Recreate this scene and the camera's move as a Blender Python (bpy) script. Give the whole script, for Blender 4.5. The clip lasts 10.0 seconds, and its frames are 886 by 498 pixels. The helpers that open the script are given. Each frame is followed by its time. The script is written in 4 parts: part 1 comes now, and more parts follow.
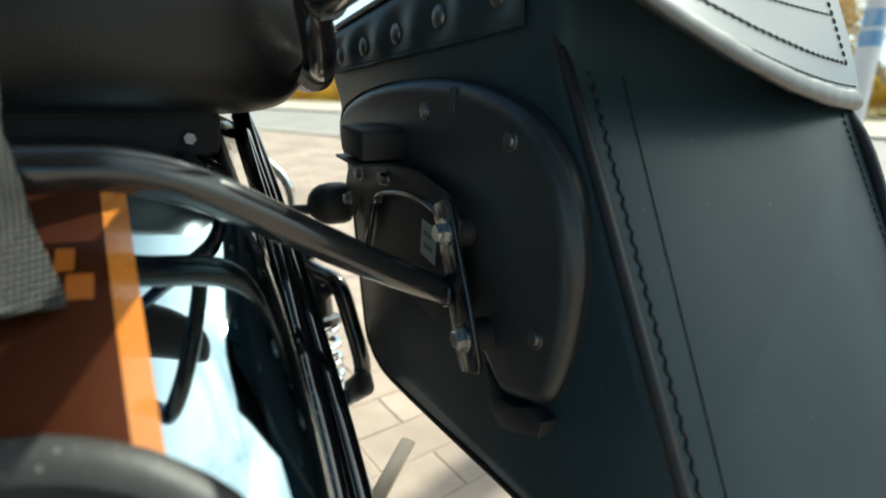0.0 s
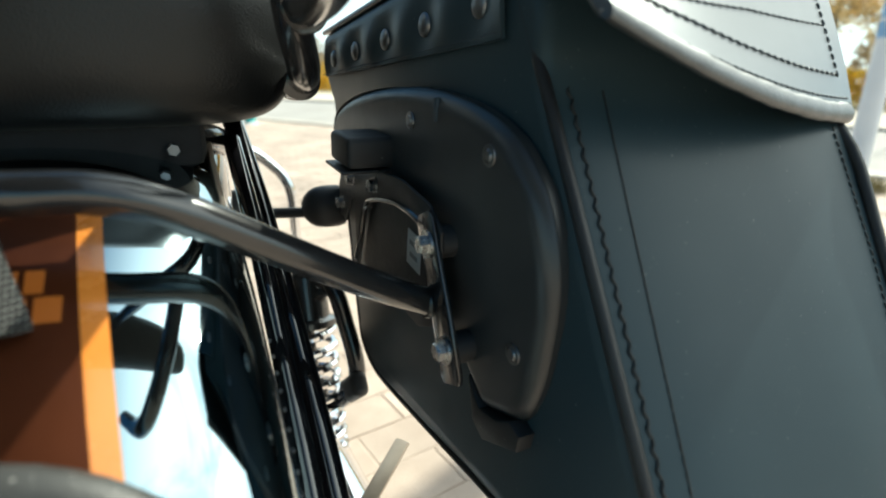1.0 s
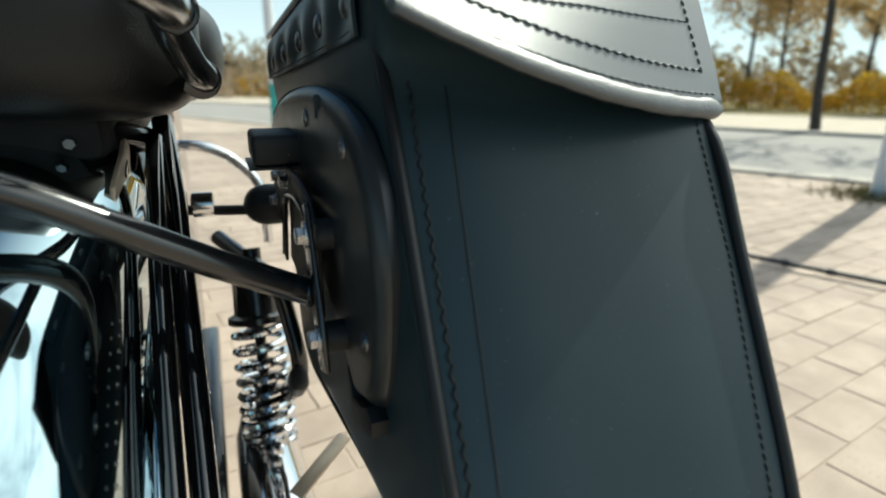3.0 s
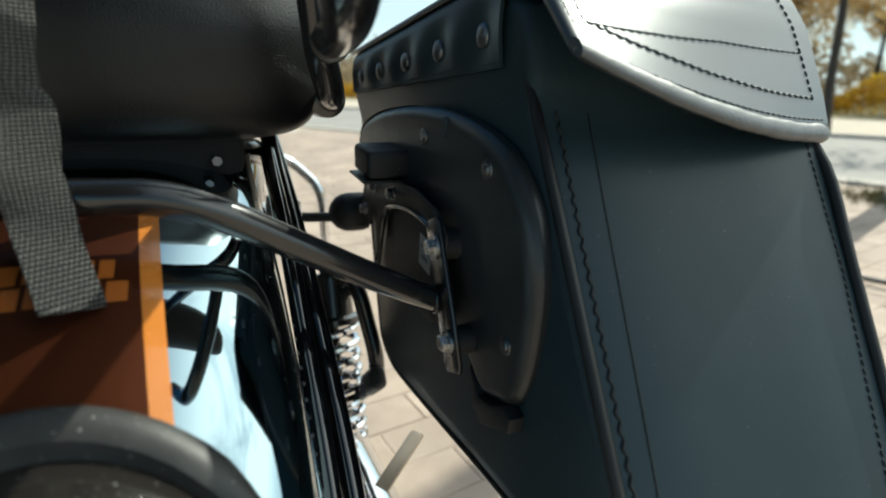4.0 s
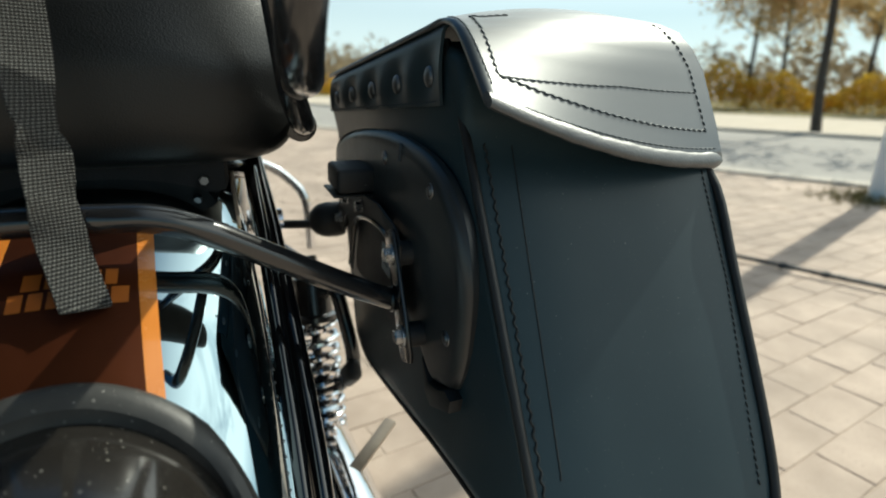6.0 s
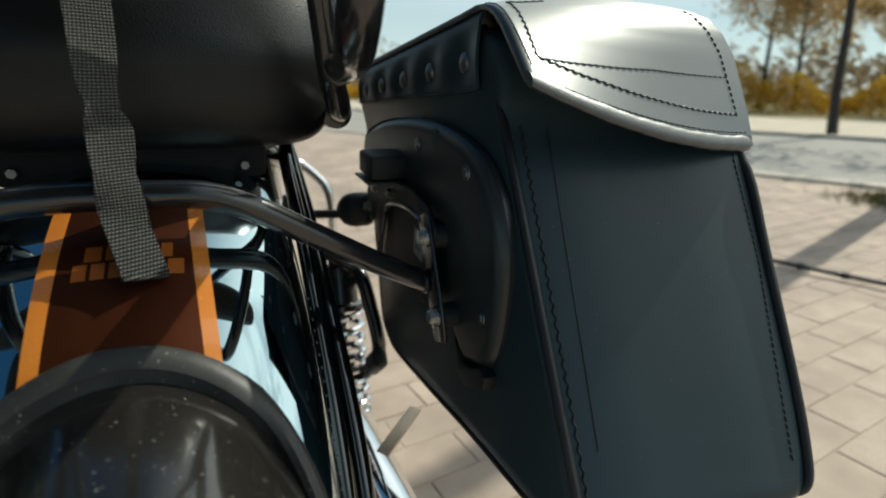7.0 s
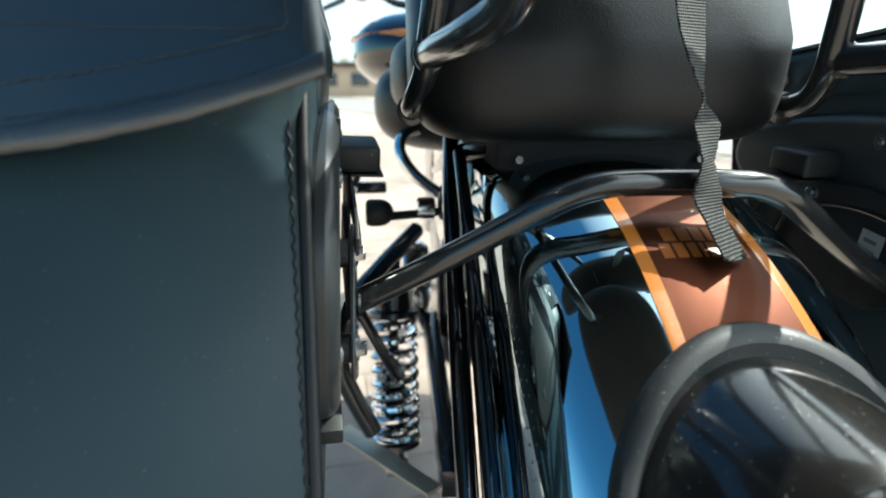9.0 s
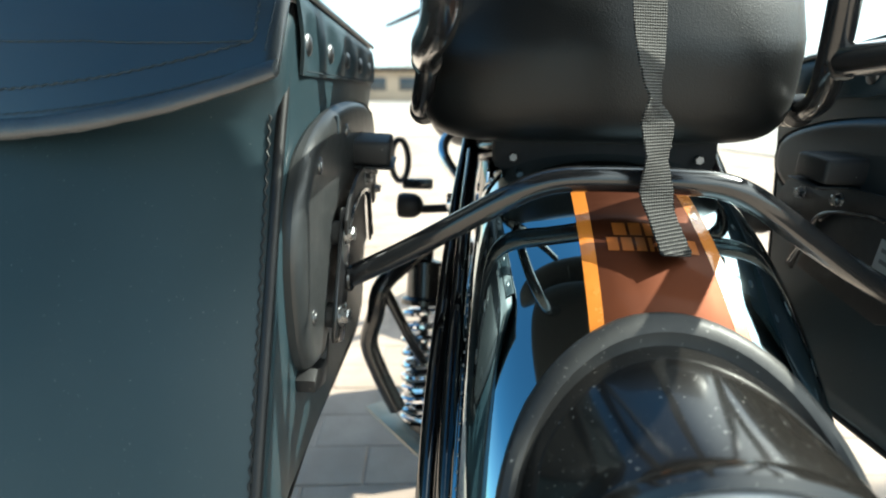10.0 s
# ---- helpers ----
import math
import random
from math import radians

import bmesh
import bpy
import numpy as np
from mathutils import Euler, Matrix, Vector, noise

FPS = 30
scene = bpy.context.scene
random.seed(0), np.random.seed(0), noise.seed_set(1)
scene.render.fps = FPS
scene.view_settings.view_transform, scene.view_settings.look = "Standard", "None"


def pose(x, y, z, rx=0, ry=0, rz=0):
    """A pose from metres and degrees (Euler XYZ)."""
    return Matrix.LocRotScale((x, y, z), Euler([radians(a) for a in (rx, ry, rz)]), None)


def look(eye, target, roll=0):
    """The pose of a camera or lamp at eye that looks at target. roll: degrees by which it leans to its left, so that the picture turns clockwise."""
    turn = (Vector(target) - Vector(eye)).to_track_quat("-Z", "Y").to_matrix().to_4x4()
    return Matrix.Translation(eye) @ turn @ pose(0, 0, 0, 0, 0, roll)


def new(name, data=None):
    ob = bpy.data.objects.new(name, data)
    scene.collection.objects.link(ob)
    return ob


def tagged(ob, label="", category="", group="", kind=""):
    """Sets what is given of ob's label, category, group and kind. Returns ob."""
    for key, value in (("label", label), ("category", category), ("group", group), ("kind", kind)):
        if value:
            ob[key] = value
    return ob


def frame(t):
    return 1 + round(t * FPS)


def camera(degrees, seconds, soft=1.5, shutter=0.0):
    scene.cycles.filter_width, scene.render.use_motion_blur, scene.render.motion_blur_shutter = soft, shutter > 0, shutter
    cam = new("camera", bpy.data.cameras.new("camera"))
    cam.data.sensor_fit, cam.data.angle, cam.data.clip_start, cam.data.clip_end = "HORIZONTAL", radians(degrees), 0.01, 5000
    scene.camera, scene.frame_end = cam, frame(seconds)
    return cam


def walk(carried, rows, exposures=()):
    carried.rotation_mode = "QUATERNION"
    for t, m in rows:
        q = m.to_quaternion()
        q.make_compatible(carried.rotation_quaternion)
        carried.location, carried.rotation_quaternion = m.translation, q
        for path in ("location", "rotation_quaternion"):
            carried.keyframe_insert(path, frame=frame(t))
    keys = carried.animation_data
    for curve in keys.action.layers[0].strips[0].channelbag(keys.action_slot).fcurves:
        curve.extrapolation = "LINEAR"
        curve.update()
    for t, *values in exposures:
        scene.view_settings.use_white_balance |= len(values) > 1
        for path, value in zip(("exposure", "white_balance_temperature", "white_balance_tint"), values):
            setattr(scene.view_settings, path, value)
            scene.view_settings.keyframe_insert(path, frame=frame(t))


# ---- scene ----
cam = camera(80.9, 10.0, soft=1.9)
cam.data.dof.use_dof, cam.data.dof.focus_distance, cam.data.dof.aperture_fstop = True, 0.46, 4.0
PATH = [
    (0, (0.081, 0.027, 0.841), (0.975, 1.719, 0.261), 0.7),
    (0.5, (0.083, 0.034, 0.845), (0.969, 1.731, 0.265), 0.9),
    (1, (0.102, 0.022, 0.856), (0.955, 1.723, 0.243), 0.7),
    (1.5, (0.113, 0.008, 0.85), (0.967, 1.715, 0.252), 0.9),
    (2, (0.142, -0.013, 0.85), (0.986, 1.699, 0.253), 1.1),
    (2.2, (0.179, -0.021, 0.851), (1.007, 1.697, 0.249), 1.2),
    (3.3, (0.202, -0.041, 0.849), (0.954, 1.719, 0.267), 0.5),
    (3.5, (0.163, -0.04, 0.857), (0.919, 1.716, 0.269), 0.8),
    (4, (0.101, -0.028, 0.867), (0.849, 1.731, 0.278), 0.8),
    (4.5, (0.084, -0.031, 0.877), (0.834, 1.727, 0.287), 0.9),
    (5, (0.087, -0.041, 0.881), (0.839, 1.714, 0.285), 0.8),
    (5.5, (0.094, -0.066, 0.896), (0.856, 1.684, 0.298), 0.9),
    (5.7, (0.107, -0.084, 0.903), (0.866, 1.663, 0.300), 1.0),
    (6.8, (0.115, -0.127, 0.878), (0.87, 1.636, 0.311), 0.6),
    (7, (0.084, -0.114, 0.882), (0.808, 1.656, 0.297), 0.8),
    (7.5, (-0.029, -0.074, 0.89), (0.647, 1.715, 0.308), 0.9),
    (8, (-0.157, -0.063, 0.887), (0.366, 1.782, 0.319), 0.7),
    (8.5, (-0.241, -0.071, 0.888), (0.116, 1.81, 0.309), 0.4),
    (9, (-0.223, -0.07, 0.876), (-0.047, 1.831, 0.283), 0.3),
    (9.5, (-0.169, -0.097, 0.872), (-0.165, 1.816, 0.288), 0.2),
    (10, (-0.112, -0.121, 0.874), (-0.315, 1.782, 0.294), 0.3),
]
EXPOSURES = [(0, 0.45, 6250, -4), (1, 0.7, 6250, -4), (2, 0.5, 6250, -4), (3.5, 0.05, 6200, -3), (4.5, 0.22, 6200, -3), (5.5, 0.12, 6350, -2), (7, -0.33, 6350, -2), (7.5, -0.42, 6200, -3), (8, -0.18, 5900, -3), (8.5, 0.30, 5800, -3), (9.2, 1.06, 5850, -3), (10, 1.18, 6100, -3)]
walk(cam, [(t, look(eye, target, roll)) for t, eye, target, roll in PATH], EXPOSURES)

# ---- sky and sun ----
SUN_FROM = Vector((0.655, 0.225, 0.72)).normalized()
world = bpy.data.worlds.new("sky")
scene.world = world
world.use_nodes = True
wn = world.node_tree.nodes
wl = world.node_tree.links
wn.clear()
sky = wn.new("ShaderNodeTexSky")
sky.sky_type = 'NISHITA'
sky.sun_disc = False
sky.sun_elevation = math.asin(SUN_FROM.z)
sky.sun_rotation = math.atan2(SUN_FROM.x, SUN_FROM.y)
sky.dust_density, sky.ozone_density = 0.5, 2.5
coord = wn.new("ShaderNodeTexCoord")
cloud = wn.new("ShaderNodeTexNoise")
cloud.inputs["Scale"].default_value = 2.2
cloud.inputs["Detail"].default_value = 6
cloud.inputs["Distortion"].default_value = 0.6
ramp = wn.new("ShaderNodeValToRGB")
ramp.color_ramp.elements[0].position, ramp.color_ramp.elements[1].position = 0.24, 0.46
white = wn.new("ShaderNodeMix")
white.data_type = 'RGBA'
white.inputs["B"].default_value = (23.0, 23.0, 22.6, 1)
back = wn.new("ShaderNodeBackground")
back.inputs["Strength"].default_value = 0.085
wout = wn.new("ShaderNodeOutputWorld")
wl.new(coord.outputs["Generated"], cloud.inputs["Vector"])
wl.new(cloud.outputs["Fac"], ramp.inputs["Fac"])
# the cloud bank stands on the sunny side
sep = wn.new("ShaderNodeSeparateXYZ")
bank = wn.new("ShaderNodeMapRange")
bank.inputs["From Min"].default_value, bank.inputs["From Max"].default_value = 0.02, 0.50
both = wn.new("ShaderNodeMath")
both.operation = 'MULTIPLY'
wl.new(coord.outputs["Generated"], sep.inputs["Vector"])
wl.new(sep.outputs["X"], bank.inputs["Value"])
wl.new(ramp.outputs["Color"], both.inputs[0])
wl.new(bank.outputs["Result"], both.inputs[1])
height = wn.new("ShaderNodeMapRange")
height.inputs["From Min"].default_value, height.inputs["From Max"].default_value = 0.12, 0.40
high = wn.new("ShaderNodeMath")
high.operation = 'MULTIPLY'
wl.new(sep.outputs["Z"], height.inputs["Value"])
wl.new(both.outputs[0], high.inputs[0])
wl.new(height.outputs["Result"], high.inputs[1])
wl.new(high.outputs[0], white.inputs["Factor"])
clear_air = wn.new("ShaderNodeMix")
clear_air.data_type, clear_air.blend_type = 'RGBA', 'MULTIPLY'
clear_air.inputs["Factor"].default_value = 1.0
clear_air.inputs["B"].default_value = (0.55, 0.95, 1.05, 1)
wl.new(sky.outputs["Color"], clear_air.inputs["A"])
haze = wn.new("ShaderNodeMix")
haze.data_type = 'RGBA'
haze.inputs["B"].default_value = (12.0, 12.8, 13.0, 1)
low = wn.new("ShaderNodeMapRange")
low.inputs["From Min"].default_value, low.inputs["From Max"].default_value = 0.0, 0.42
low.inputs["To Min"].default_value, low.inputs["To Max"].default_value = 0.9, 0.0
wl.new(clear_air.outputs["Result"], haze.inputs["A"])
side = wn.new("ShaderNodeVectorMath")
side.operation = 'DOT_PRODUCT'
side.inputs[1].default_value = Vector((SUN_FROM.x, SUN_FROM.y, 0)).normalized()
wl.new(coord.outputs["Generated"], side.inputs[0])
bright_side = wn.new("ShaderNodeMapRange")
bright_side.inputs["From Min"].default_value, bright_side.inputs["From Max"].default_value = -0.5, 0.3
bright_side.inputs["To Min"].default_value, bright_side.inputs["To Max"].default_value = 0.15, 1.0
wl.new(side.outputs["Value"], bright_side.inputs["Value"])
veil = wn.new("ShaderNodeMath")
veil.operation = 'MULTIPLY'
wl.new(low.outputs["Result"], veil.inputs[0])
wl.new(bright_side.outputs["Result"], veil.inputs[1])
wl.new(veil.outputs[0], haze.inputs["Factor"])
wl.new(haze.outputs["Result"], white.inputs["A"])
wl.new(sep.outputs["Z"], low.inputs["Value"])
wl.new(white.outputs["Result"], back.inputs["Color"])
wl.new(back.outputs["Background"], wout.inputs["Surface"])

sun = new("sun", bpy.data.lights.new("sun", 'SUN'))
sun.data.energy, sun.data.angle, sun.data.color = 5.0, radians(0.53), (1.0, 0.93, 0.82)
sun.matrix_world = look(SUN_FROM * 20, (0, 0, 0))



# ---- materials ----
def mat(name, a, b=None, rough=0.5, metal=0.0, scale=8.0, bump=0.0, bump_scale=200.0, coat=0.0, rough_var=0.08,
        spec=0.5, coat_rough=0.03, per_piece=0.0, voronoi=False, speck=None, speck_scale=300.0, speck_at=0.7, stain=0.0, sheen=0.0):
    m = bpy.data.materials.new(name)
    m.use_nodes = True
    nt, ln = m.node_tree.nodes, m.node_tree.links
    p = nt["Principled BSDF"]
    b = b or a
    tc = nt.new("ShaderNodeTexCoord")
    n1 = nt.new("ShaderNodeTexNoise")
    n1.inputs["Scale"].default_value, n1.inputs["Detail"].default_value = scale, 7
    if per_piece:
        who = nt.new("ShaderNodeObjectInfo")
        far_off = nt.new("ShaderNodeVectorMath")
        far_off.operation = 'MULTIPLY_ADD'
        far_off.inputs[1].default_value = (37, 19, 23)
        ln.new(who.outputs["Random"], far_off.inputs[0])
        ln.new(tc.outputs["Object"], far_off.inputs[2])
        ln.new(far_off.outputs[0], n1.inputs["Vector"])
    else:
        ln.new(tc.outputs["Object"], n1.inputs["Vector"])
    cr = nt.new("ShaderNodeValToRGB")
    cr.color_ramp.elements[0].position, cr.color_ramp.elements[1].position = 0.33, 0.68
    cr.color_ramp.elements[0].color, cr.color_ramp.elements[1].color = (*a, 1), (*b, 1)
    ln.new(n1.outputs["Fac"], cr.inputs["Fac"])
    col = cr.outputs["Color"]
    if per_piece:
        oi = nt.new("ShaderNodeObjectInfo")
        geo = nt.new("ShaderNodeNewGeometry")
        ad = nt.new("ShaderNodeMath")
        ad.operation = 'ADD'
        ln.new(oi.outputs["Random"], ad.inputs[0])
        ln.new(geo.outputs["Random Per Island"], ad.inputs[1])
        fr = nt.new("ShaderNodeMath")
        fr.operation = 'FRACT'
        ln.new(ad.outputs[0], fr.inputs[0])
        mr = nt.new("ShaderNodeMapRange")
        mr.inputs["To Min"].default_value, mr.inputs["To Max"].default_value = 1 - per_piece, 1 + per_piece
        ln.new(fr.outputs[0], mr.inputs["Value"])
        hv = nt.new("ShaderNodeHueSaturation")
        ln.new(mr.outputs["Result"], hv.inputs["Value"])
        ln.new(col, hv.inputs["Color"])
        col = hv.outputs["Color"]
    if stain:
        # broad wear and dirt, laid over the whole surface
        where = nt.new("ShaderNodeNewGeometry")
        n4 = nt.new("ShaderNodeTexNoise")
        n4.inputs["Scale"].default_value, n4.inputs["Detail"].default_value = 1.7, 5
        ln.new(where.outputs["Position"], n4.inputs["Vector"])
        m4 = nt.new("ShaderNodeMapRange")
        m4.inputs["From Min"].default_value, m4.inputs["From Max"].default_value = 0.3, 0.7
        m4.inputs["To Min"].default_value, m4.inputs["To Max"].default_value = 1 - stain, 1 + stain
        ln.new(n4.outputs["Fac"], m4.inputs["Value"])
        h4 = nt.new("ShaderNodeHueSaturation")
        ln.new(m4.outputs["Result"], h4.inputs["Value"])
        ln.new(col, h4.inputs["Color"])
        col = h4.outputs["Color"]
    if speck:
        n3 = nt.new("ShaderNodeTexNoise")
        n3.inputs["Scale"].default_value, n3.inputs["Detail"].default_value = speck_scale, 2
        ln.new(tc.outputs["Object"], n3.inputs["Vector"])
        s2 = nt.new("ShaderNodeValToRGB")
        s2.color_ramp.elements[0].position, s2.color_ramp.elements[1].position = speck_at, speck_at + 0.04
        ln.new(n3.outputs["Fac"], s2.inputs["Fac"])
        mx = nt.new("ShaderNodeMix")
        mx.data_type = 'RGBA'
        mx.inputs["B"].default_value = (*speck, 1)
        ln.new(s2.outputs["Color"], mx.inputs["Factor"])
        ln.new(col, mx.inputs["A"])
        col = mx.outputs["Result"]
    ln.new(col, p.inputs["Base Color"])
    rr = nt.new("ShaderNodeMapRange")
    rr.inputs["To Min"].default_value, rr.inputs["To Max"].default_value = max(rough - rough_var, 0.01), rough + rough_var
    n2 = nt.new("ShaderNodeTexNoise")
    n2.inputs["Scale"].default_value, n2.inputs["Detail"].default_value = scale * 5, 5
    ln.new(tc.outputs["Object"], n2.inputs["Vector"])
    ln.new(n2.outputs["Fac"], rr.inputs["Value"])
    ln.new(rr.outputs["Result"], p.inputs["Roughness"])
    p.inputs["Metallic"].default_value = metal
    p.inputs["Specular IOR Level"].default_value = spec
    p.inputs["Coat Weight"].default_value = coat
    p.inputs["Sheen Weight"].default_value, p.inputs["Sheen Roughness"].default_value = sheen, 0.35
    p.inputs["Coat Roughness"].default_value = coat_rough
    if bump:
        bp = nt.new("ShaderNodeBump")
        bp.inputs["Strength"].default_value, bp.inputs["Distance"].default_value = bump, 0.4 / bump_scale
        if voronoi:
            nb = nt.new("ShaderNodeTexVoronoi")
            nb.inputs["Scale"].default_value = bump_scale
            ln.new(nb.outputs["Distance"], bp.inputs["Height"])
        else:
            nb = nt.new("ShaderNodeTexNoise")
            nb.inputs["Scale"].default_value, nb.inputs["Detail"].default_value = bump_scale, 4
            ln.new(nb.outputs["Fac"], bp.inputs["Height"])
        ln.new(tc.outputs["Object"], nb.inputs["Vector"])
        ln.new(bp.outputs["Normal"], p.inputs["Normal"])
    return m


M_LEATHER = mat("bag_leather", (0.021, 0.039, 0.048), (0.029, 0.049, 0.059), rough=0.40, scale=6, bump=0.10, bump_scale=900, rough_var=0.05, spec=0.26, coat=0.06, coat_rough=0.22, speck=(0.22, 0.22, 0.21), speck_scale=620, speck_at=0.735, stain=0.18)
M_LID = mat("lid_leather", (0.014, 0.022, 0.028), (0.020, 0.029, 0.036), rough=0.44, scale=7, bump=0.14, bump_scale=800, rough_var=0.06, spec=0.85, coat=0.75, coat_rough=0.30)
M_RIM = mat("rim_leather", (0.022, 0.025, 0.027), (0.032, 0.035, 0.037), rough=0.48, scale=30, bump=0.5, bump_scale=420, rough_var=0.08, spec=0.9, coat=0.4, coat_rough=0.36)
M_LEATHER_EDGE = mat("leather_edge", (0.006, 0.006, 0.007), (0.011, 0.011, 0.011), rough=0.5, scale=40, bump=0.2, bump_scale=500)
M_IRON = mat("matt_black_iron", (0.007, 0.007, 0.008), (0.013, 0.013, 0.014), rough=0.5, scale=25, bump=0.2, bump_scale=400)
M_THREAD = mat("thread", (0.020, 0.033, 0.044), (0.034, 0.050, 0.062), rough=0.6, scale=100)
M_SEAM = mat("dark_seam_thread", (0.004, 0.006, 0.007), (0.008, 0.010, 0.011), rough=0.6, scale=100)
M_PLASTIC = mat("black_plastic", (0.026, 0.028, 0.029), (0.036, 0.038, 0.039), rough=0.34, scale=15, bump=0.12, bump_scale=1200)
M_RUBBER = mat("black_rubber", (0.012, 0.012, 0.013), (0.03, 0.03, 0.03), rough=0.55, scale=12, bump=0.15, bump_scale=400, speck=(0.2, 0.19, 0.17), speck_scale=350, speck_at=0.73)
M_GLOSS = mat("gloss_black_paint", (0.004, 0.004, 0.005), (0.006, 0.006, 0.007), rough=0.04, scale=5, rough_var=0.02, coat=1.0, speck=(0.12, 0.12, 0.11), speck_scale=700, speck_at=0.80)
M_LAMP = mat("lamp_gloss_black", (0.008, 0.0072, 0.0066), (0.017, 0.015, 0.013), rough=0.17, scale=7, rough_var=0.07, spec=0.5, coat=0.6, coat_rough=0.07, speck=(0.25, 0.24, 0.22), speck_scale=420, speck_at=0.70)
M_FENDER = mat("black_chrome_finish", (0.40, 0.51, 0.55), (0.43, 0.54, 0.58), rough=0.035, metal=1.0, scale=5, rough_var=0.02, speck=(0.2, 0.2, 0.19), speck_scale=700, speck_at=0.80)
M_TUBE = mat("satin_black_tube", (0.010, 0.010, 0.011), (0.014, 0.014, 0.015), rough=0.22, scale=20, rough_var=0.06, coat=0.65, coat_rough=0.10, bump=0.05, bump_scale=500)
M_GASKET = mat("dusty_gasket", (0.015, 0.015, 0.015), (0.042, 0.041, 0.039), rough=0.5, scale=18, bump=0.15, bump_scale=400, speck=(0.25, 0.24, 0.22), speck_scale=350, speck_at=0.70)
M_STEEL = mat("zinc_steel", (0.45, 0.46, 0.47), (0.6, 0.6, 0.6), rough=0.28, metal=1.0, scale=60, bump=0.1, bump_scale=300)
M_CHROME = mat("chrome", (0.75, 0.76, 0.78), (0.8, 0.8, 0.82), rough=0.08, metal=1.0, scale=30, rough_var=0.04)
M_RIVET = mat("dark_rivet", (0.20, 0.205, 0.21), (0.27, 0.27, 0.275), rough=0.38, metal=1.0, scale=60)
M_SEAT = mat("seat_vinyl", (0.005, 0.0053, 0.0053), (0.008, 0.0083, 0.0083), rough=0.38, scale=9, bump=0.26, bump_scale=640, voronoi=True, rough_var=0.05, spec=0.38, sheen=0.05)
M_WEB = mat("webbing", (0.010, 0.010, 0.010), (0.019, 0.019, 0.018), rough=0.8, scale=80)
M_BROWN = mat("brown_decal", (0.082, 0.0225, 0.0085), (0.100, 0.0280, 0.0105), rough=0.44, metal=0.8, scale=14, spec=0.3, coat=0.08, coat_rough=0.06, speck=(0.30, 0.18, 0.12), speck_scale=600, speck_at=0.77)
M_ORANGE = mat("orange_decal", (0.56, 0.18, 0.025), (0.64, 0.22, 0.035), rough=0.26, scale=14, spec=0.5, coat=1.0, coat_rough=0.05)
M_MARK = mat("orange_mark", (0.30, 0.085, 0.014), (0.36, 0.11, 0.02), rough=0.3, scale=14, spec=0.22, coat=0.0)
# lens colour: opaque pale grey stands in for the reflected sky
M_GLASS = mat("lamp_lens", (0.42, 0.43, 0.44), (0.5, 0.5, 0.5), rough=0.06, scale=10, coat=1.0)
M_PLATE = mat("bare_plate", (0.46, 0.35, 0.25), (0.58, 0.46, 0.34), rough=0.38, metal=0.25, scale=25, bump=0.1, bump_scale=200)
M_TYRE = mat("tyre_rubber", (0.02, 0.02, 0.02), (0.035, 0.034, 0.033), rough=0.8, scale=20, bump=0.3, bump_scale=200)
M_LABEL = mat("paper_label", (0.34, 0.34, 0.33), (0.42, 0.42, 0.41), rough=0.5, scale=40)
M_INK = mat("label_ink", (0.12, 0.12, 0.12), (0.18, 0.18, 0.18), rough=0.5)
M_PAVER = mat("concrete_paver", (0.37, 0.285, 0.228), (0.45, 0.352, 0.285), rough=0.85, scale=9, bump=0.5, bump_scale=160, per_piece=0.06, speck=(0.33, 0.25, 0.20), speck_scale=130, speck_at=0.64, stain=0.22)
M_JOINT = mat("sandy_joint", (0.40, 0.315, 0.25), (0.48, 0.385, 0.31), rough=0.95, scale=14, bump=0.5, bump_scale=60, stain=0.25)
M_ASPHALT = mat("old_asphalt", (0.27, 0.25, 0.23), (0.33, 0.305, 0.28), rough=0.9, scale=0.9, bump=0.5, bump_scale=90, speck=(0.36, 0.34, 0.31), speck_scale=60, speck_at=0.62)
M_KERB = mat("granite_kerb", (0.38, 0.335, 0.285), (0.46, 0.41, 0.355), rough=0.8, scale=20, bump=0.3, bump_scale=80, per_piece=0.08)
M_PATH = mat("gravel_path", (0.45, 0.39, 0.31), (0.55, 0.47, 0.38), rough=0.95, scale=1.2, bump=0.5, bump_scale=70)
M_GRASS = mat("dry_grass", (0.14, 0.12, 0.045), (0.24, 0.20, 0.08), rough=0.95, scale=2.0, bump=0.6, bump_scale=30)
M_BARK = mat("bark", (0.035, 0.03, 0.026), (0.07, 0.06, 0.05), rough=0.9, scale=9, bump=0.8, bump_scale=40)
M_LEAF_Y = mat("spring_leaves", (0.62, 0.46, 0.21), (0.74, 0.58, 0.32), rough=0.7, scale=1.0, per_piece=0.25)
M_HEDGE = mat("budding_hedge", (0.62, 0.40, 0.03), (0.74, 0.50, 0.06), rough=0.8, scale=0.8, per_piece=0.4)
M_WOODS = mat("bare_woods", (0.30, 0.23, 0.14), (0.42, 0.33, 0.21), rough=0.95, scale=0.3, per_piece=0.35)
M_POLE = mat("white_pole_paint", (0.66, 0.68, 0.70), (0.74, 0.75, 0.76), rough=0.5, scale=3, bump=0.1, bump_scale=100)
M_BLUE = mat("blue_sticker", (0.14, 0.32, 0.58), (0.18, 0.38, 0.64), rough=0.5, scale=10)
M_TEAL = mat("teal_paint", (0.03, 0.32, 0.30), (0.05, 0.38, 0.35), rough=0.5, scale=10)
M_WALL = mat("brown_render", (0.46, 0.35, 0.25), (0.54, 0.42, 0.31), rough=0.9, scale=0.6)
M_PANE = mat("far_window", (0.05, 0.06, 0.07), (0.08, 0.09, 0.10), rough=0.1, scale=2)
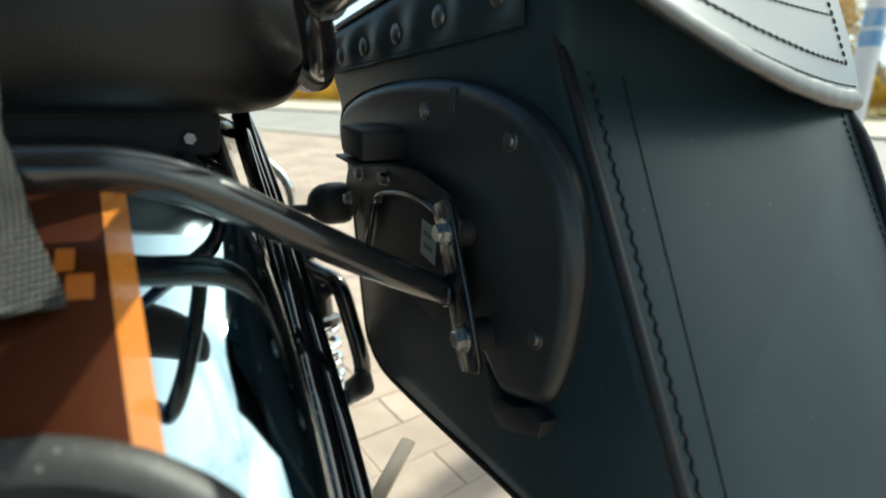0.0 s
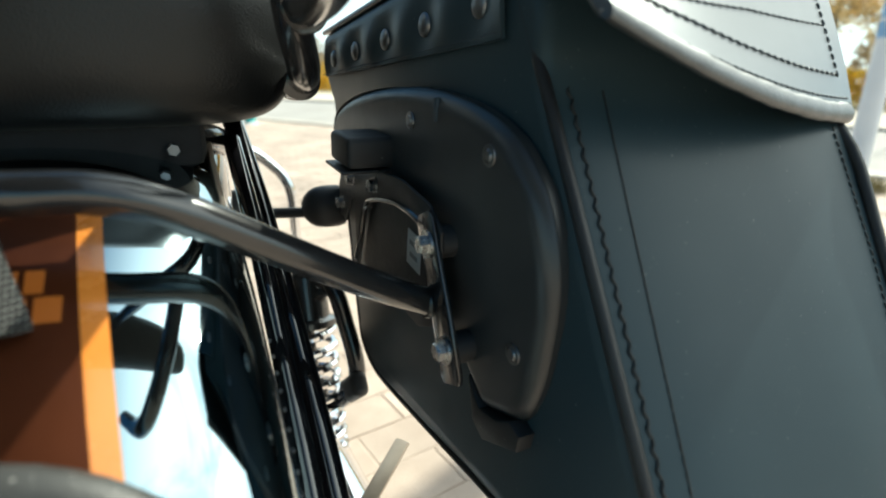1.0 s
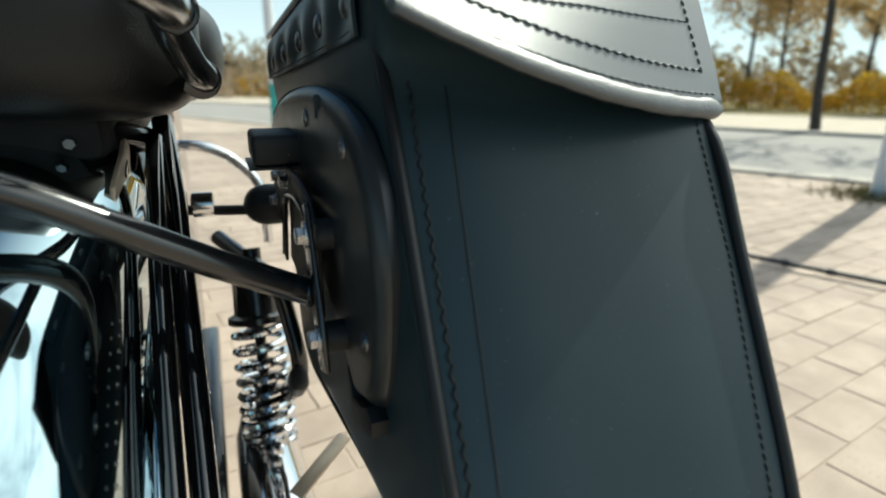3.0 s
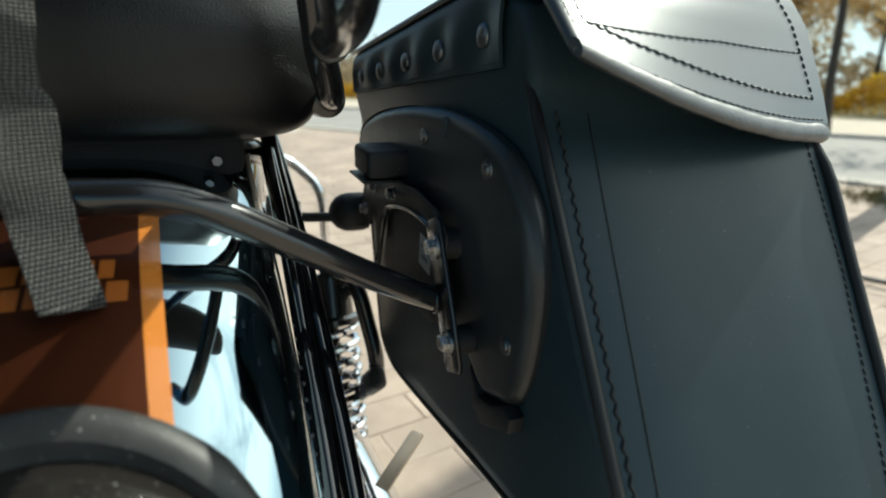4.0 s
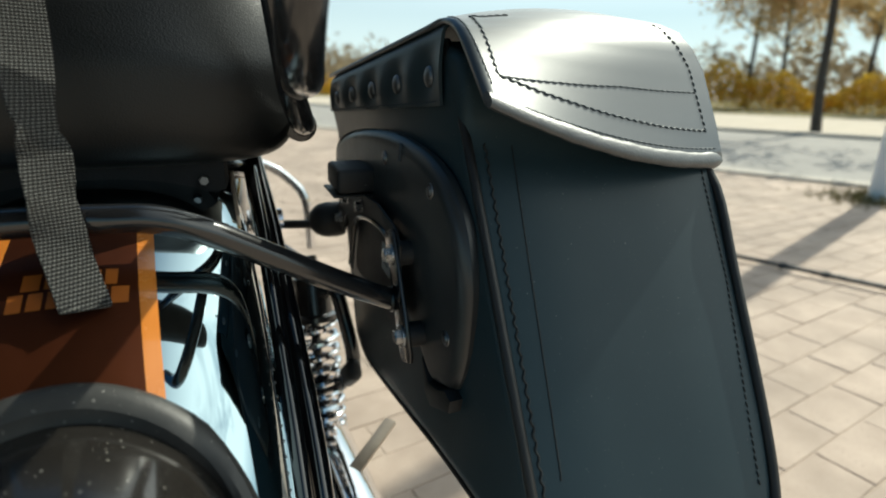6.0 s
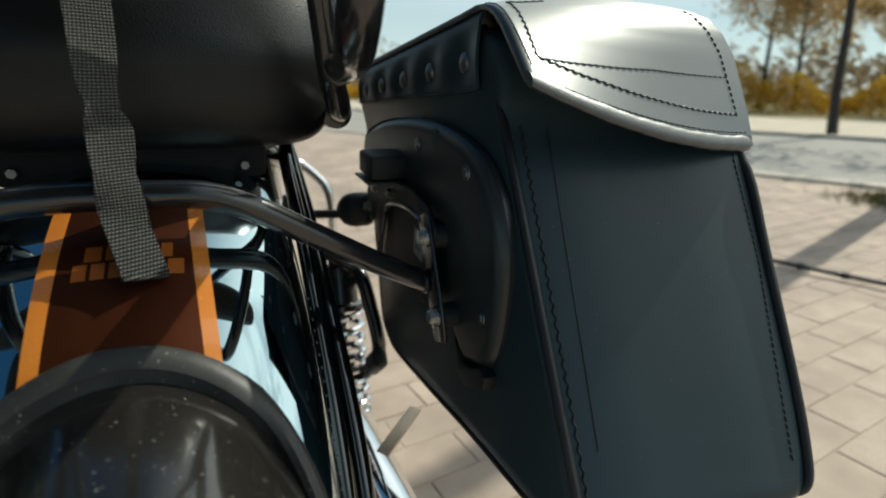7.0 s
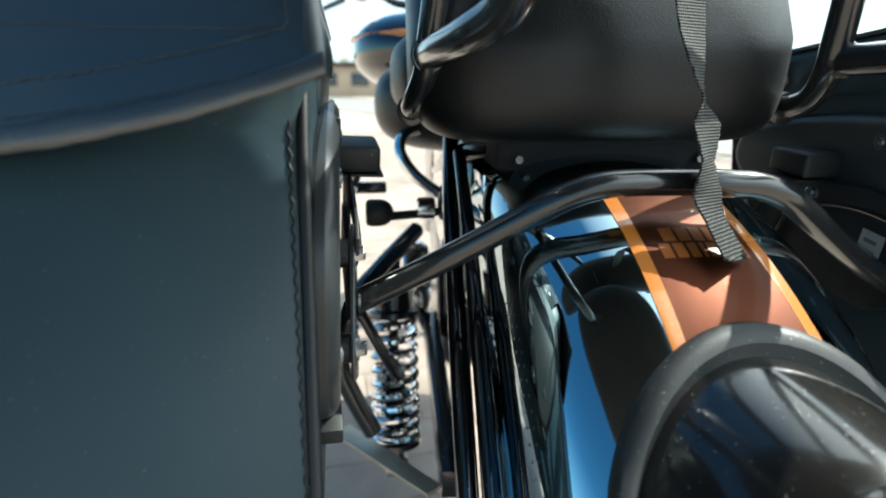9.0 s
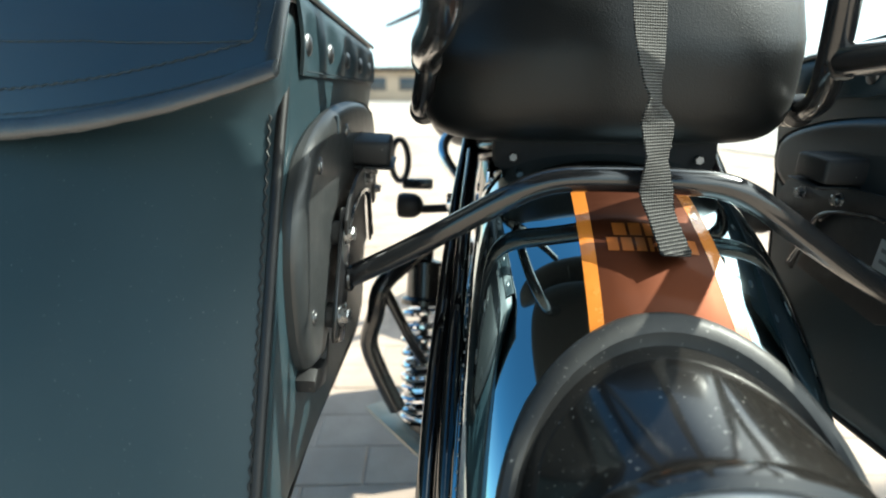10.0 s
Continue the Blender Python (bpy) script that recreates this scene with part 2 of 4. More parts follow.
M_ROLL = mat("dull_black", (0.006, 0.006, 0.007), (0.010, 0.010, 0.011), rough=0.8, scale=12, bump=0.3, bump_scale=300)
M_BOOT = mat("tripod_grey", (0.03, 0.03, 0.03), (0.05, 0.05, 0.05), rough=0.5)


def thin_leaf(m, share):
    """Lets light through thin leaves."""
    nt, ln = m.node_tree.nodes, m.node_tree.links
    p, out = nt["Principled BSDF"], nt["Material Output"]
    tr = nt.new("ShaderNodeBsdfTranslucent")
    mx = nt.new("ShaderNodeMixShader")
    mx.inputs["Fac"].default_value = share
    ln.new(p.inputs["Base Color"].links[0].from_socket, tr.inputs["Color"])
    ln.new(p.outputs["BSDF"], mx.inputs[1])
    ln.new(tr.outputs["BSDF"], mx.inputs[2])
    ln.new(mx.outputs["Shader"], out.inputs["Surface"])


for leafy in (M_LEAF_Y, M_HEDGE, M_WOODS):
    thin_leaf(leafy, 0.6)

# ribs of the woven strap
nt, ln = M_WEB.node_tree.nodes, M_WEB.node_tree.links
tc = nt.new("ShaderNodeTexCoord")
ribs = []
for axis, scale in (('Z', 140.0), ('X', 150.0)):
    wv = nt.new("ShaderNodeTexWave")
    wv.bands_direction = axis
    wv.inputs["Scale"].default_value, wv.inputs["Distortion"].default_value = scale, 0.6
    wv.inputs["Detail Scale"].default_value = 6.0
    ln.new(tc.outputs["Object"], wv.inputs["Vector"])
    ribs.append(wv)
mul = nt.new("ShaderNodeMath")
mul.operation = 'MULTIPLY_ADD'
mul.inputs[1].default_value = 0.42
ln.new(ribs[1].outputs["Fac"], mul.inputs[0])
ln.new(ribs[0].outputs["Fac"], mul.inputs[2])
bp_ = nt.new("ShaderNodeBump")
bp_.inputs["Strength"].default_value, bp_.inputs["Distance"].default_value = 1.0, 0.0012
ln.new(mul.outputs[0], bp_.inputs["Height"])
ln.new(bp_.outputs["Normal"], nt["Principled BSDF"].inputs["Normal"])
# groove shade put into the colour: near black between ribs, grey on crests
tone = nt.new("ShaderNodeValToRGB")
tone.color_ramp.elements[0].position, tone.color_ramp.elements[1].position = 0.70, 1.0
tone.color_ramp.elements[0].color, tone.color_ramp.elements[1].color = (0.004, 0.004, 0.004, 1), (0.15, 0.148, 0.138, 1)
half = nt.new("ShaderNodeMath")
half.operation = 'MULTIPLY'
half.inputs[1].default_value = 0.8
ln.new(mul.outputs[0], half.inputs[0])
ln.new(half.outputs[0], tone.inputs["Fac"])
ln.new(tone.outputs["Color"], nt["Principled BSDF"].inputs["Base Color"])


# ---- mesh helpers ----
def part(name, bm, material, parent=None, label="", smooth=True):
    me = bpy.data.meshes.new(name)
    bm.to_mesh(me)
    bm.free()
    me.materials.append(material)
    if smooth:
        for poly in me.polygons:
            poly.use_smooth = True
        me.set_sharp_from_angle(angle=radians(38))
    ob = new(name, me)
    ob.parent = parent
    if label:
        tagged(ob, label)
    return ob


def raw(name, verts, faces, material, parent=None, label="", smooth=True):
    me = bpy.data.meshes.new(name)
    me.from_pydata([tuple(v) for v in verts], [], faces)
    me.materials.append(material)
    if smooth:
        for poly in me.polygons:
            poly.use_smooth = True
        me.set_sharp_from_angle(angle=radians(38))
    ob = new(name, me)
    ob.parent = parent
    if label:
        tagged(ob, label)
    return ob


def thing(name, label, category, kind="", group=""):
    return tagged(new(name), label, category, group, kind)


def fair(points, res=6, closed=False):
    """A smooth line through the points."""
    pts = [Vector(p) for p in points]
    n, out = len(pts), []
    spans = n if closed else n - 1
    for i in range(spans):
        if closed:
            a, b, c, d = pts[i - 1], pts[i], pts[(i + 1) % n], pts[(i + 2) % n]
        else:
            a, b, c, d = pts[max(i - 1, 0)], pts[i], pts[i + 1], pts[min(i + 2, n - 1)]
        for k in range(res):
            t = k / res
            out.append(0.5 * (2 * b + (c - a) * t + (2 * a - 5 * b + 4 * c - d) * t * t + (3 * b - a - 3 * c + d) * t ** 3))
    if not closed:
        out.append(pts[-1].copy())
    return out


def tube(points, r, seg=12, res=6, closed=False, squash=1.0, bm=None):
    """A round bar along a smooth line; r may be a list, one radius a point."""
    line = fair(points, res, closed) if res > 1 else [Vector(p) for p in points]
    n = len(line)
    bm = bm or bmesh.new()
    rings = []
    side = None
    for i, p in enumerate(line):
        if closed:
            t = (line[(i + 1) % n] - line[i - 1]).normalized()
        else:
            t = (line[min(i + 1, n - 1)] - line[max(i - 1, 0)]).normalized()
        if side is None:
            side = t.orthogonal().normalized()
        side = (side - t * side.dot(t)).normalized()
        up = t.cross(side)
        if isinstance(r, (list, tuple)):
            f = i / (n - 1) * (len(r) - 1)
            a = int(min(f, len(r) - 2))
            rad = r[a] + (r[a + 1] - r[a]) * (f - a)
        else:
            rad = r
        rings.append([bm.verts.new(p + side * (rad * math.cos(q)) + up * (rad * squash * math.sin(q))) for q in [2 * math.pi * k / seg for k in range(seg)]])
    for i in range(n if closed else n - 1):
        a, b = rings[i], rings[(i + 1) % n]
        for k in range(seg):
            bm.faces.new((a[k], a[(k + 1) % seg], b[(k + 1) % seg], b[k]))
    if not closed:
        bm.faces.new(rings[0][::-1])
        bm.faces.new(rings[-1])
    return bm


def lathe(profile, origin, axis, seg=28, bm=None):
    """A turned body: profile of (distance along the axis, radius)."""
    bm = bm or bmesh.new()
    z = Vector(axis).normalized()
    x = z.orthogonal().normalized()
    y = z.cross(x)
    o = Vector(origin)
    rings = []
    for h, r in profile:
        rings.append([bm.verts.new(o + z * h + (x * math.cos(q) + y * math.sin(q)) * max(r, 1e-5)) for q in [2 * math.pi * k / seg for k in range(seg)]])
    for a, b in zip(rings, rings[1:]):
        for k in range(seg):
            bm.faces.new((a[k], a[(k + 1) % seg], b[(k + 1) % seg], b[k]))
    bm.faces.new(rings[0][::-1])
    bm.faces.new(rings[-1])
    bmesh.ops.recalc_face_normals(bm, faces=bm.faces)
    return bm


def block(size, at=(0, 0, 0), turn=(0, 0, 0), bevel=0.002, segments=2, bm=None):
    """A box with rounded edges."""
    own = bmesh.new()
    bmesh.ops.create_cube(own, size=1)
    bmesh.ops.scale(own, vec=size, verts=own.verts)
    if bevel:
        bmesh.ops.bevel(own, geom=list(own.edges), offset=bevel, segments=segments, profile=0.5, affect='EDGES')
    bmesh.ops.transform(own, matrix=pose(*at, *turn), verts=own.verts)
    if bm is None:
        return own
    me = bpy.data.meshes.new("tmp")
    own.to_mesh(me)
    own.free()
    bm.from_mesh(me)
    bpy.data.meshes.remove(me)
    return bm


def prism(outline, x0, x1, bevel=0.003, segments=2):
    """An outline in the y-z plane made solid from x0 to x1."""
    bm = bmesh.new()
    a = [bm.verts.new((x0, y, z)) for y, z in outline]
    b = [bm.verts.new((x1, y, z)) for y, z in outline]
    n = len(a)
    bm.faces.new(a[::-1])
    bm.faces.new(b)
    for k in range(n):
        bm.faces.new((a[k], a[(k + 1) % n], b[(k + 1) % n], b[k]))
    bmesh.ops.recalc_face_normals(bm, faces=bm.faces)
    if bevel:
        rim = [e for e in bm.edges if abs(e.verts[0].co.x - e.verts[1].co.x) < 1e-6]
        bmesh.ops.bevel(bm, geom=rim, offset=bevel, segments=segments, profile=0.5, affect='EDGES')
    return bm


def stitch(line, normal_at, pitch=0.0065, length=0.0056, r=0.0010, slant=0.18, lift=0.0006):
    """A row of single thread stitches along a line; each is a short twisted loop of thread."""
    pts = [Vector(p) for p in line]
    run = [0.0]
    for a, b in zip(pts, pts[1:]):
        run.append(run[-1] + (b - a).length)
    bm = bmesh.new()
    d, i = pitch / 2, 0
    while d < run[-1]:
        while i < len(run) - 2 and run[i + 1] < d:
            i += 1
        a, b = pts[i], pts[i + 1]
        c = a + (b - a) * ((d - run[i]) / max(run[i + 1] - run[i], 1e-9))
        n = normal_at(c)
        t = (b - a).normalized()
        w = n.cross(t).normalized()
        t2 = (t + w * slant).normalized()
        w2 = n.cross(t2)
        half = length / 2
        rings = []
        for f, rad, up in ((-half, 0.35 * r, -0.4 * r), (-half * 0.5, r, 0.4 * r), (half * 0.5, r, 0.4 * r), (half, 0.35 * r, -0.4 * r)):
            rings.append([bm.verts.new(c + n * (lift + up) + t2 * f + w2 * (rad * math.cos(q)) + n * (rad * math.sin(q))) for q in (0, math.pi / 3, 2 * math.pi / 3, math.pi, 4.71)])
        for p, q in zip(rings, rings[1:]):
            for k in range(5):
                bm.faces.new((p[k], p[(k + 1) % 5], q[(k + 1) % 5], q[k]))
        d += pitch
    return bm


def thread(line, normal_at, pitch=0.007, amp=0.0010, r=0.0008):
    """One continuous twisted thread that zigzags along a line and dips into the leather at every stitch."""
    pts = [Vector(p) for p in line]
    run = [0.0]
    for a, b in zip(pts, pts[1:]):
        run.append(run[-1] + (b - a).length)
    out, d, i, k = [], 0.0, 0, 0
    while d < run[-1]:
        while i < len(run) - 2 and run[i + 1] < d:
            i += 1
        a, b = pts[i], pts[i + 1]
        c = a + (b - a) * ((d - run[i]) / max(run[i + 1] - run[i], 1e-9))
        n = normal_at(c)
        w = n.cross((b - a).normalized()).normalized()
        out.append(c + w * amp * (0.9, 0.35, -0.9, -0.35)[k % 4] + n * r * (0.0, 0.8, 0.9, 0.7)[k % 4])
        d += pitch / 4
        k += 1
    return tube(out, r, 6, 1)


def grid(fn, nu, nv, thick=0.0):
    """A sheet fn(u, v) over the unit square; with thick it gets a back and edges."""
    bm = bmesh.new()
    vs = [[bm.verts.new(fn(i / nu, j / nv)) for j in range(nv + 1)] for i in range(nu + 1)]
    for i in range(nu):
        for j in range(nv):
            bm.faces.new((vs[i][j], vs[i + 1][j], vs[i + 1][j + 1], vs[i][j + 1]))
    if thick:
        bmesh.ops.recalc_face_normals(bm, faces=bm.faces)
        bmesh.ops.solidify(bm, geom=list(bm.faces), thickness=thick)
    bmesh.ops.recalc_face_normals(bm, faces=bm.faces)
    return bm


def hexbolt(name, at, axis, af, height, parent, washer=True, material=M_STEEL):
    """A hexagon bolt head with its washer; axis points out of the head."""
    bm = bmesh.new()
    r = af / math.sqrt(3)
    if washer:
        lathe([(0, af * 0.82), (0.0018, af * 0.82), (0.0019, af * 0.4)], at, axis, 24, bm)
    o = Vector(at) + Vector(axis).normalized() * 0.0018
    lathe([(0, r), (height * 0.8, r), (height, r * 0.84)], o, axis, 6, bm)
    return part(name, bm, material, parent)


# ---- ground and distance (large forms) ----
ROAD_N = Vector((0.91, 0.41, 0)).normalized()
ROAD_T = Vector((-ROAD_N.y, ROAD_N.x, 0))


def strip(name, d0, d1, z, material, label, category, half=120.0, step=0.0):
    """A long sheet that runs beside the road, from d0 to d1 metres across."""
    a, b = ROAD_N * d0, ROAD_N * d1
    up = Vector((0, 0, z))
    dn = Vector((0, 0, step))
    v = [a - ROAD_T * half + up, b - ROAD_T * half + up, b + ROAD_T * half + up, a + ROAD_T * half + up]
    v += [p - dn - Vector((0, 0, 0.02)) for p in v]
    f = [(0, 1, 2, 3), (0, 4, 5, 1), (2, 6, 7, 3), (1, 5, 6, 2), (3, 7, 4, 0)]
    return tagged(raw(name, v, f, material, smooth=False), label, category, kind="structure")


g = 900.0
ground = tagged(raw("ground", [(-g, -g, -0.0035), (g, -g, -0.0035), (g, g, -0.0035), (-g, g, -0.0035)], [(0, 1, 2, 3)], M_JOINT, smooth=False), "sandy ground under the pavers and beyond", "ground", kind="structure")
strip("road", 7.0, 13.8, 0.004, M_ASPHALT, "worn pale grey asphalt road", "road", 160)
strip("pavement", 14.1, 23.5, 0.05, M_PATH, "pale sandy footpath across the road", "pavement", 160, 0.05)
strip("verge", 23.5, 60.0, 0.06, M_GRASS, "dry spring grass along the hedge", "grass", 160, 0.06)


# ---- motorcycle ----
moto = thing("motorcycle", "gloss black cruiser motorcycle with brown and orange fender decal", "motorcycle")
moto.location = (0, 0.6, 0)


def mpart(name, bm, material, parent=None, label="", smooth=True):
    ob = part(name, bm, material, parent or moto, label, smooth)
    if ob.parent is moto:
        ob.location = (0, -0.6, 0)
    return ob


FC, FR = (0.5065, 0.350), 0.463
PROFILE = [(0.0, 0.0), (0.02, -0.0005), (0.04, -0.0020), (0.055, -0.0040), (0.072, -0.0075), (0.088, -0.0125), (0.102, -0.0190), (0.114, -0.0275), (0.124, -0.039), (0.131, -0.054), (0.135, -0.075), (0.137, -0.105), (0.138, -0.14), (0.143, -0.144)]


def drop(x):
    ax = abs(x)
    for (a, da), (b, db) in zip(PROFILE, PROFILE[1:]):
        if ax <= b:
            return da + (db - da) * (ax - a) / (b - a)
    return PROFILE[-1][1]


def on_fender(x, phi, lift=0.0):
    """A point of the fender's skin: x across, phi degrees back from its crown."""
    r = FR + drop(x) + lift
    q = radians(phi)
    return Vector((x, FC[0] - r * math.sin(q), FC[1] + r * math.cos(q)))


bm = bmesh.new()
xs = fair([(-x, d, 0) for x, d in PROFILE[::-1]] + [(x, d, 0) for x, d in PROFILE[1:]], 3)
rows = []
for k in range(61):
    phi = -25 + 140 * k / 60
    q = radians(phi)
    rows.append([bm.verts.new((p.x, FC[0] - (FR + p.y) * math.sin(q), FC[1] + (FR + p.y) * math.cos(q))) for p in xs])
for a, b in zip(rows, rows[1:]):
    for i in range(len(xs) - 1):
        bm.faces.new((a[i], a[i + 1], b[i + 1], b[i]))
bmesh.ops.recalc_face_normals(bm, faces=bm.faces)
fender = mpart("rear_fender", bm, M_FENDER, label="mirror black rear fender with brown decal")
sol = fender.modifiers.new("thickness", 'SOLIDIFY')
sol.thickness, sol.offset = 0.003, -1


def band(x0, x1, p0, p1, lift, nu=6, nv=40, s0=0.0, s1=0.0):
    """A strip of decal; s0 and s1 flare its edges outwards for each degree past 20."""
    def at(u, v):
        phi = p0 + (p1 - p0) * v
        a, b = x0 + s0 * (phi - 20), x1 + s1 * (phi - 20)
        return on_fender(a + (b - a) * u, phi, lift)
    return grid(at, nu, nv)


part("brown_panel", band(-0.034, 0.047, 17, 40, 0.0006, 12, s1=.00050), M_BROWN, fender, "brown decal panel")
part("orange_stripe", band(-0.046, -0.034, 17, 40, 0.0008, s0=.0001), M_ORANGE, fender, "orange decal stripe")
part("orange_stripe", band(0.047, 0.0585, 17, 40, 0.0008, s0=.00050, s1=.00042), M_ORANGE, fender, "orange decal stripe")
# the maker's mark, as plain bars in its colours
for row_phi, x_from, widths in ((25.9, -0.018, (.0125, .0115, .0105, .0115, .0095)), (28.1, -0.024, (.0105, .0105, .0095, .005, .0105, .0095, .0125))):
    x = x_from
    for w in widths:
        part("mark_bar", band(x, x + w - 0.002, row_phi - 0.95, row_phi + 0.95, 0.0012, 2, 3), M_MARK, fender)
        x += w + 0.0005


for s in (-1, 1):
    # strut: two round bars joined by a web
    path_o = [(s * .152, .60, .815), (s * .160, .515, .748), (s * .164, .42, .672), (s * .167, .335, .598), (s * .168, .275, .53), (s * .168, .235, .45), (s * .168, .22, .37)]
    path_i = [(s * .146, .56, .80), (s * .148, .455, .735), (s * .149, .375, .665), (s * .150, .305, .595), (s * .150, .25, .52), (s * .150, .222, .44), (s * .150, .208, .37)]
    strut = mpart("fender_strut", tube(path_o, 0.0100, 14), M_GLOSS, label="gloss black fender strut")
    part("inner_bar", tube(path_i, 0.0080, 14), M_GLOSS, strut)
    bm = bmesh.new()
    for k in range(26):
        q = radians(28 + 1.6 * k)
        r = FR - .058
        lathe([(0, .0013), (.0005, .0012), (.0009, .0005)], (s * .1345, FC[0] - r * math.sin(q), FC[1] + r * math.cos(q)), (s, -.5 * math.sin(q), .5 * math.cos(q)), 8, bm)
    tagged(part("bead_row", bm, M_RIVET, strut, "row of small bright beads along the fender side"), kind="stuff")

# rack rail over the fender, with its bolted plates
E_Y, E_Z = 0.360, 0.693
half_rail = [(0.0, .316, .805), (0.035, .315, .805), (0.065, .315, .8025), (0.095, .318, .791), (0.15, .334, .7565), (0.20, .347, .7255), (0.258, E_Y, E_Z)]
rail_pts = [(-x, y + 0.006, z) for x, y, z in half_rail[::-1]] + half_rail[1:]
rail = mpart("rack_rail", tube(rail_pts, 0.0110, 18, 6), M_TUBE, label="satin black bent tube rack rail")
for s in (-1, 1):
    mid, up = Vector((s * 0.2605, 0.3445, 0.703)), Vector((0, 0.031, 0.074)).normalized()
    wide = Vector((0, up.z, -up.y))
    out = []
    for a, b in ((-.066, -.012), (-.06, -.016), (-.02, -.016), (.03, -.014), (.058, -.014), (.064, -.010), (.064, .010), (.058, .014), (.03, .014), (-.02, .016), (-.06, .016), (-.066, .012)):
        p = mid + up * a + wide * b
        out.append((p.y, p.z))
    plate = mpart("mount_plate", prism(out, s * 0.2585, s * 0.2625, 0.0008), M_TUBE, label="black steel mounting plate")
    for y, z in ((0.36, 0.74), (0.329, 0.666)):
        hexbolt("bolt", (s * 0.2585, y, z), (-s, 0, 0), 0.013, 0.0065, plate)
        part("rubber_spacer", lathe([(0, .011), (.001, .0125), (.016, .0125), (.017, .011)], (s * 0.2626, y, z), (s, 0, 0), 18), M_RUBBER, plate)
    part("weld_bead", tube([(s * .2570, E_Y + .011 * math.cos(q), E_Z + .011 * math.sin(q)) for q in [k * .524 for k in range(12)]], 0.0024, 6, 2, True), M_TUBE, plate)

# tail lamp on the fender
LX, LZ, LR = 0.0075, 0.6075, 0.1085


def lamp_foot(a, r):
    """Where a ring of radius r round the lamp's axis lies on the fender."""
    x, z = LX + r * math.sin(a), LZ + r * math.cos(a)
    rr = FR + drop(min(abs(x), 0.09))
    return Vector((x, FC[0] - math.sqrt(max(rr * rr - (z - FC[1]) ** 2, 1e-6)), z))


bm = bmesh.new()
rings = []
turn = [2 * math.pi * k / 64 for k in range(64)]
for f, r in ((-.06, LR * .93), (0.0, LR * .945), (.08, LR * .955), (.3, LR * .96), (.55, LR * .96), (.80, LR * .958), (.94, LR * .955), (.985, LR * .948), (1.0, LR * .925)):
    ring = []
    for a in turn:
        foot = lamp_foot(a, r)
        end = Vector((LX + .012 + r * math.sin(a), .105, LZ - .010 + r * math.cos(a)))
        ring.append(bm.verts.new(foot.lerp(end, f)))
    rings.append(ring)
for a, b in zip(rings, rings[1:]):
    for k in range(64):
        bm.faces.new((a[k], a[(k + 1) % 64], b[(k + 1) % 64], b[k]))
bm.faces.new(rings[-1])
bmesh.ops.recalc_face_normals(bm, faces=bm.faces)
lamp = mpart("tail_lamp", bm, M_LAMP, label="gloss black round tail lamp housing, dusty on top")
bm = bmesh.new()
rings = []
for r, lift in ((1.07, -.004), (1.065, .005), (1.045, .0095), (1.0, .0115), (.965, .010), (.94, .004), (.915, .001)):
    ring = []
    for a in turn:
        p = lamp_foot(a, LR * r)
        n = Vector((0, p.y - FC[0], p.z - FC[1])).normalized()
        ring.append(bm.verts.new(p + n * lift))
    rings.append(ring)
for a, b in zip(rings, rings[1:]):
    for k in range(64):
        bm.faces.new((a[k], a[(k + 1) % 64], b[(k + 1) % 64], b[k]))
bmesh.ops.recalc_face_normals(bm, faces=bm.faces)
part("gasket", bm, M_GASKET, lamp, "dull dusty black rubber gasket")
AX, LO = Vector((0, -1, 0)), Vector((LX + .012, .107, LZ - .010))
part("bezel", lathe([(-.004, LR * .90), (-.002, LR * .955), (.004, LR * .975), (.010, LR * .965), (.013, LR * .92), (.010, LR * .88)], LO, AX, 64), M_LAMP, lamp, "gloss black bezel")
part("lens", lathe([(.004, LR * .885), (.012, LR * .87), (.020, LR * .74), (.026, LR * .48), (.029, LR * .2), (.0295, .0)], LO, AX, 48), M_GLASS, lamp, "lamp lens, coloured pale grey for the sky it reflects")


# ---- seat ----
def pillow(cx, cy, cz, hx, hy, hz, power=3.2, nu=48, nv=28, dip=0.0, front=1.0, plan=0.0):
    """A padded block with round edges."""
    def signed(v, e):
        return math.copysign(abs(v) ** e, v)
    e = 2 / power
    e2 = 2 / (plan or power)
    bm = bmesh.new()
    rings = []
    for j in range(1, nv):
        b = -math.pi / 2 + math.pi * j / nv
        cb, sb = signed(math.cos(b), e), signed(math.sin(b), e)
        ring = []
        for i in range(nu):
            a = 2 * math.pi * i / nu
            x, y = signed(math.cos(a), e2) * cb, signed(math.sin(a), e2) * cb
            w = 1 + (front - 1) * (y + 1) / 2
            ring.append(bm.verts.new((cx + hx * x * w, cy + hy * y, cz + hz * sb - dip * (1 - x * x) * max(sb, 0))))
        rings.append(ring)
    for a, b in zip(rings, rings[1:]):
        for i in range(nu):
            bm.faces.new((a[i], a[(i + 1) % nu], b[(i + 1) % nu], b[i]))
    bm.faces.new(rings[0][::-1])
    bm.faces.new(rings[-1])
    return bm


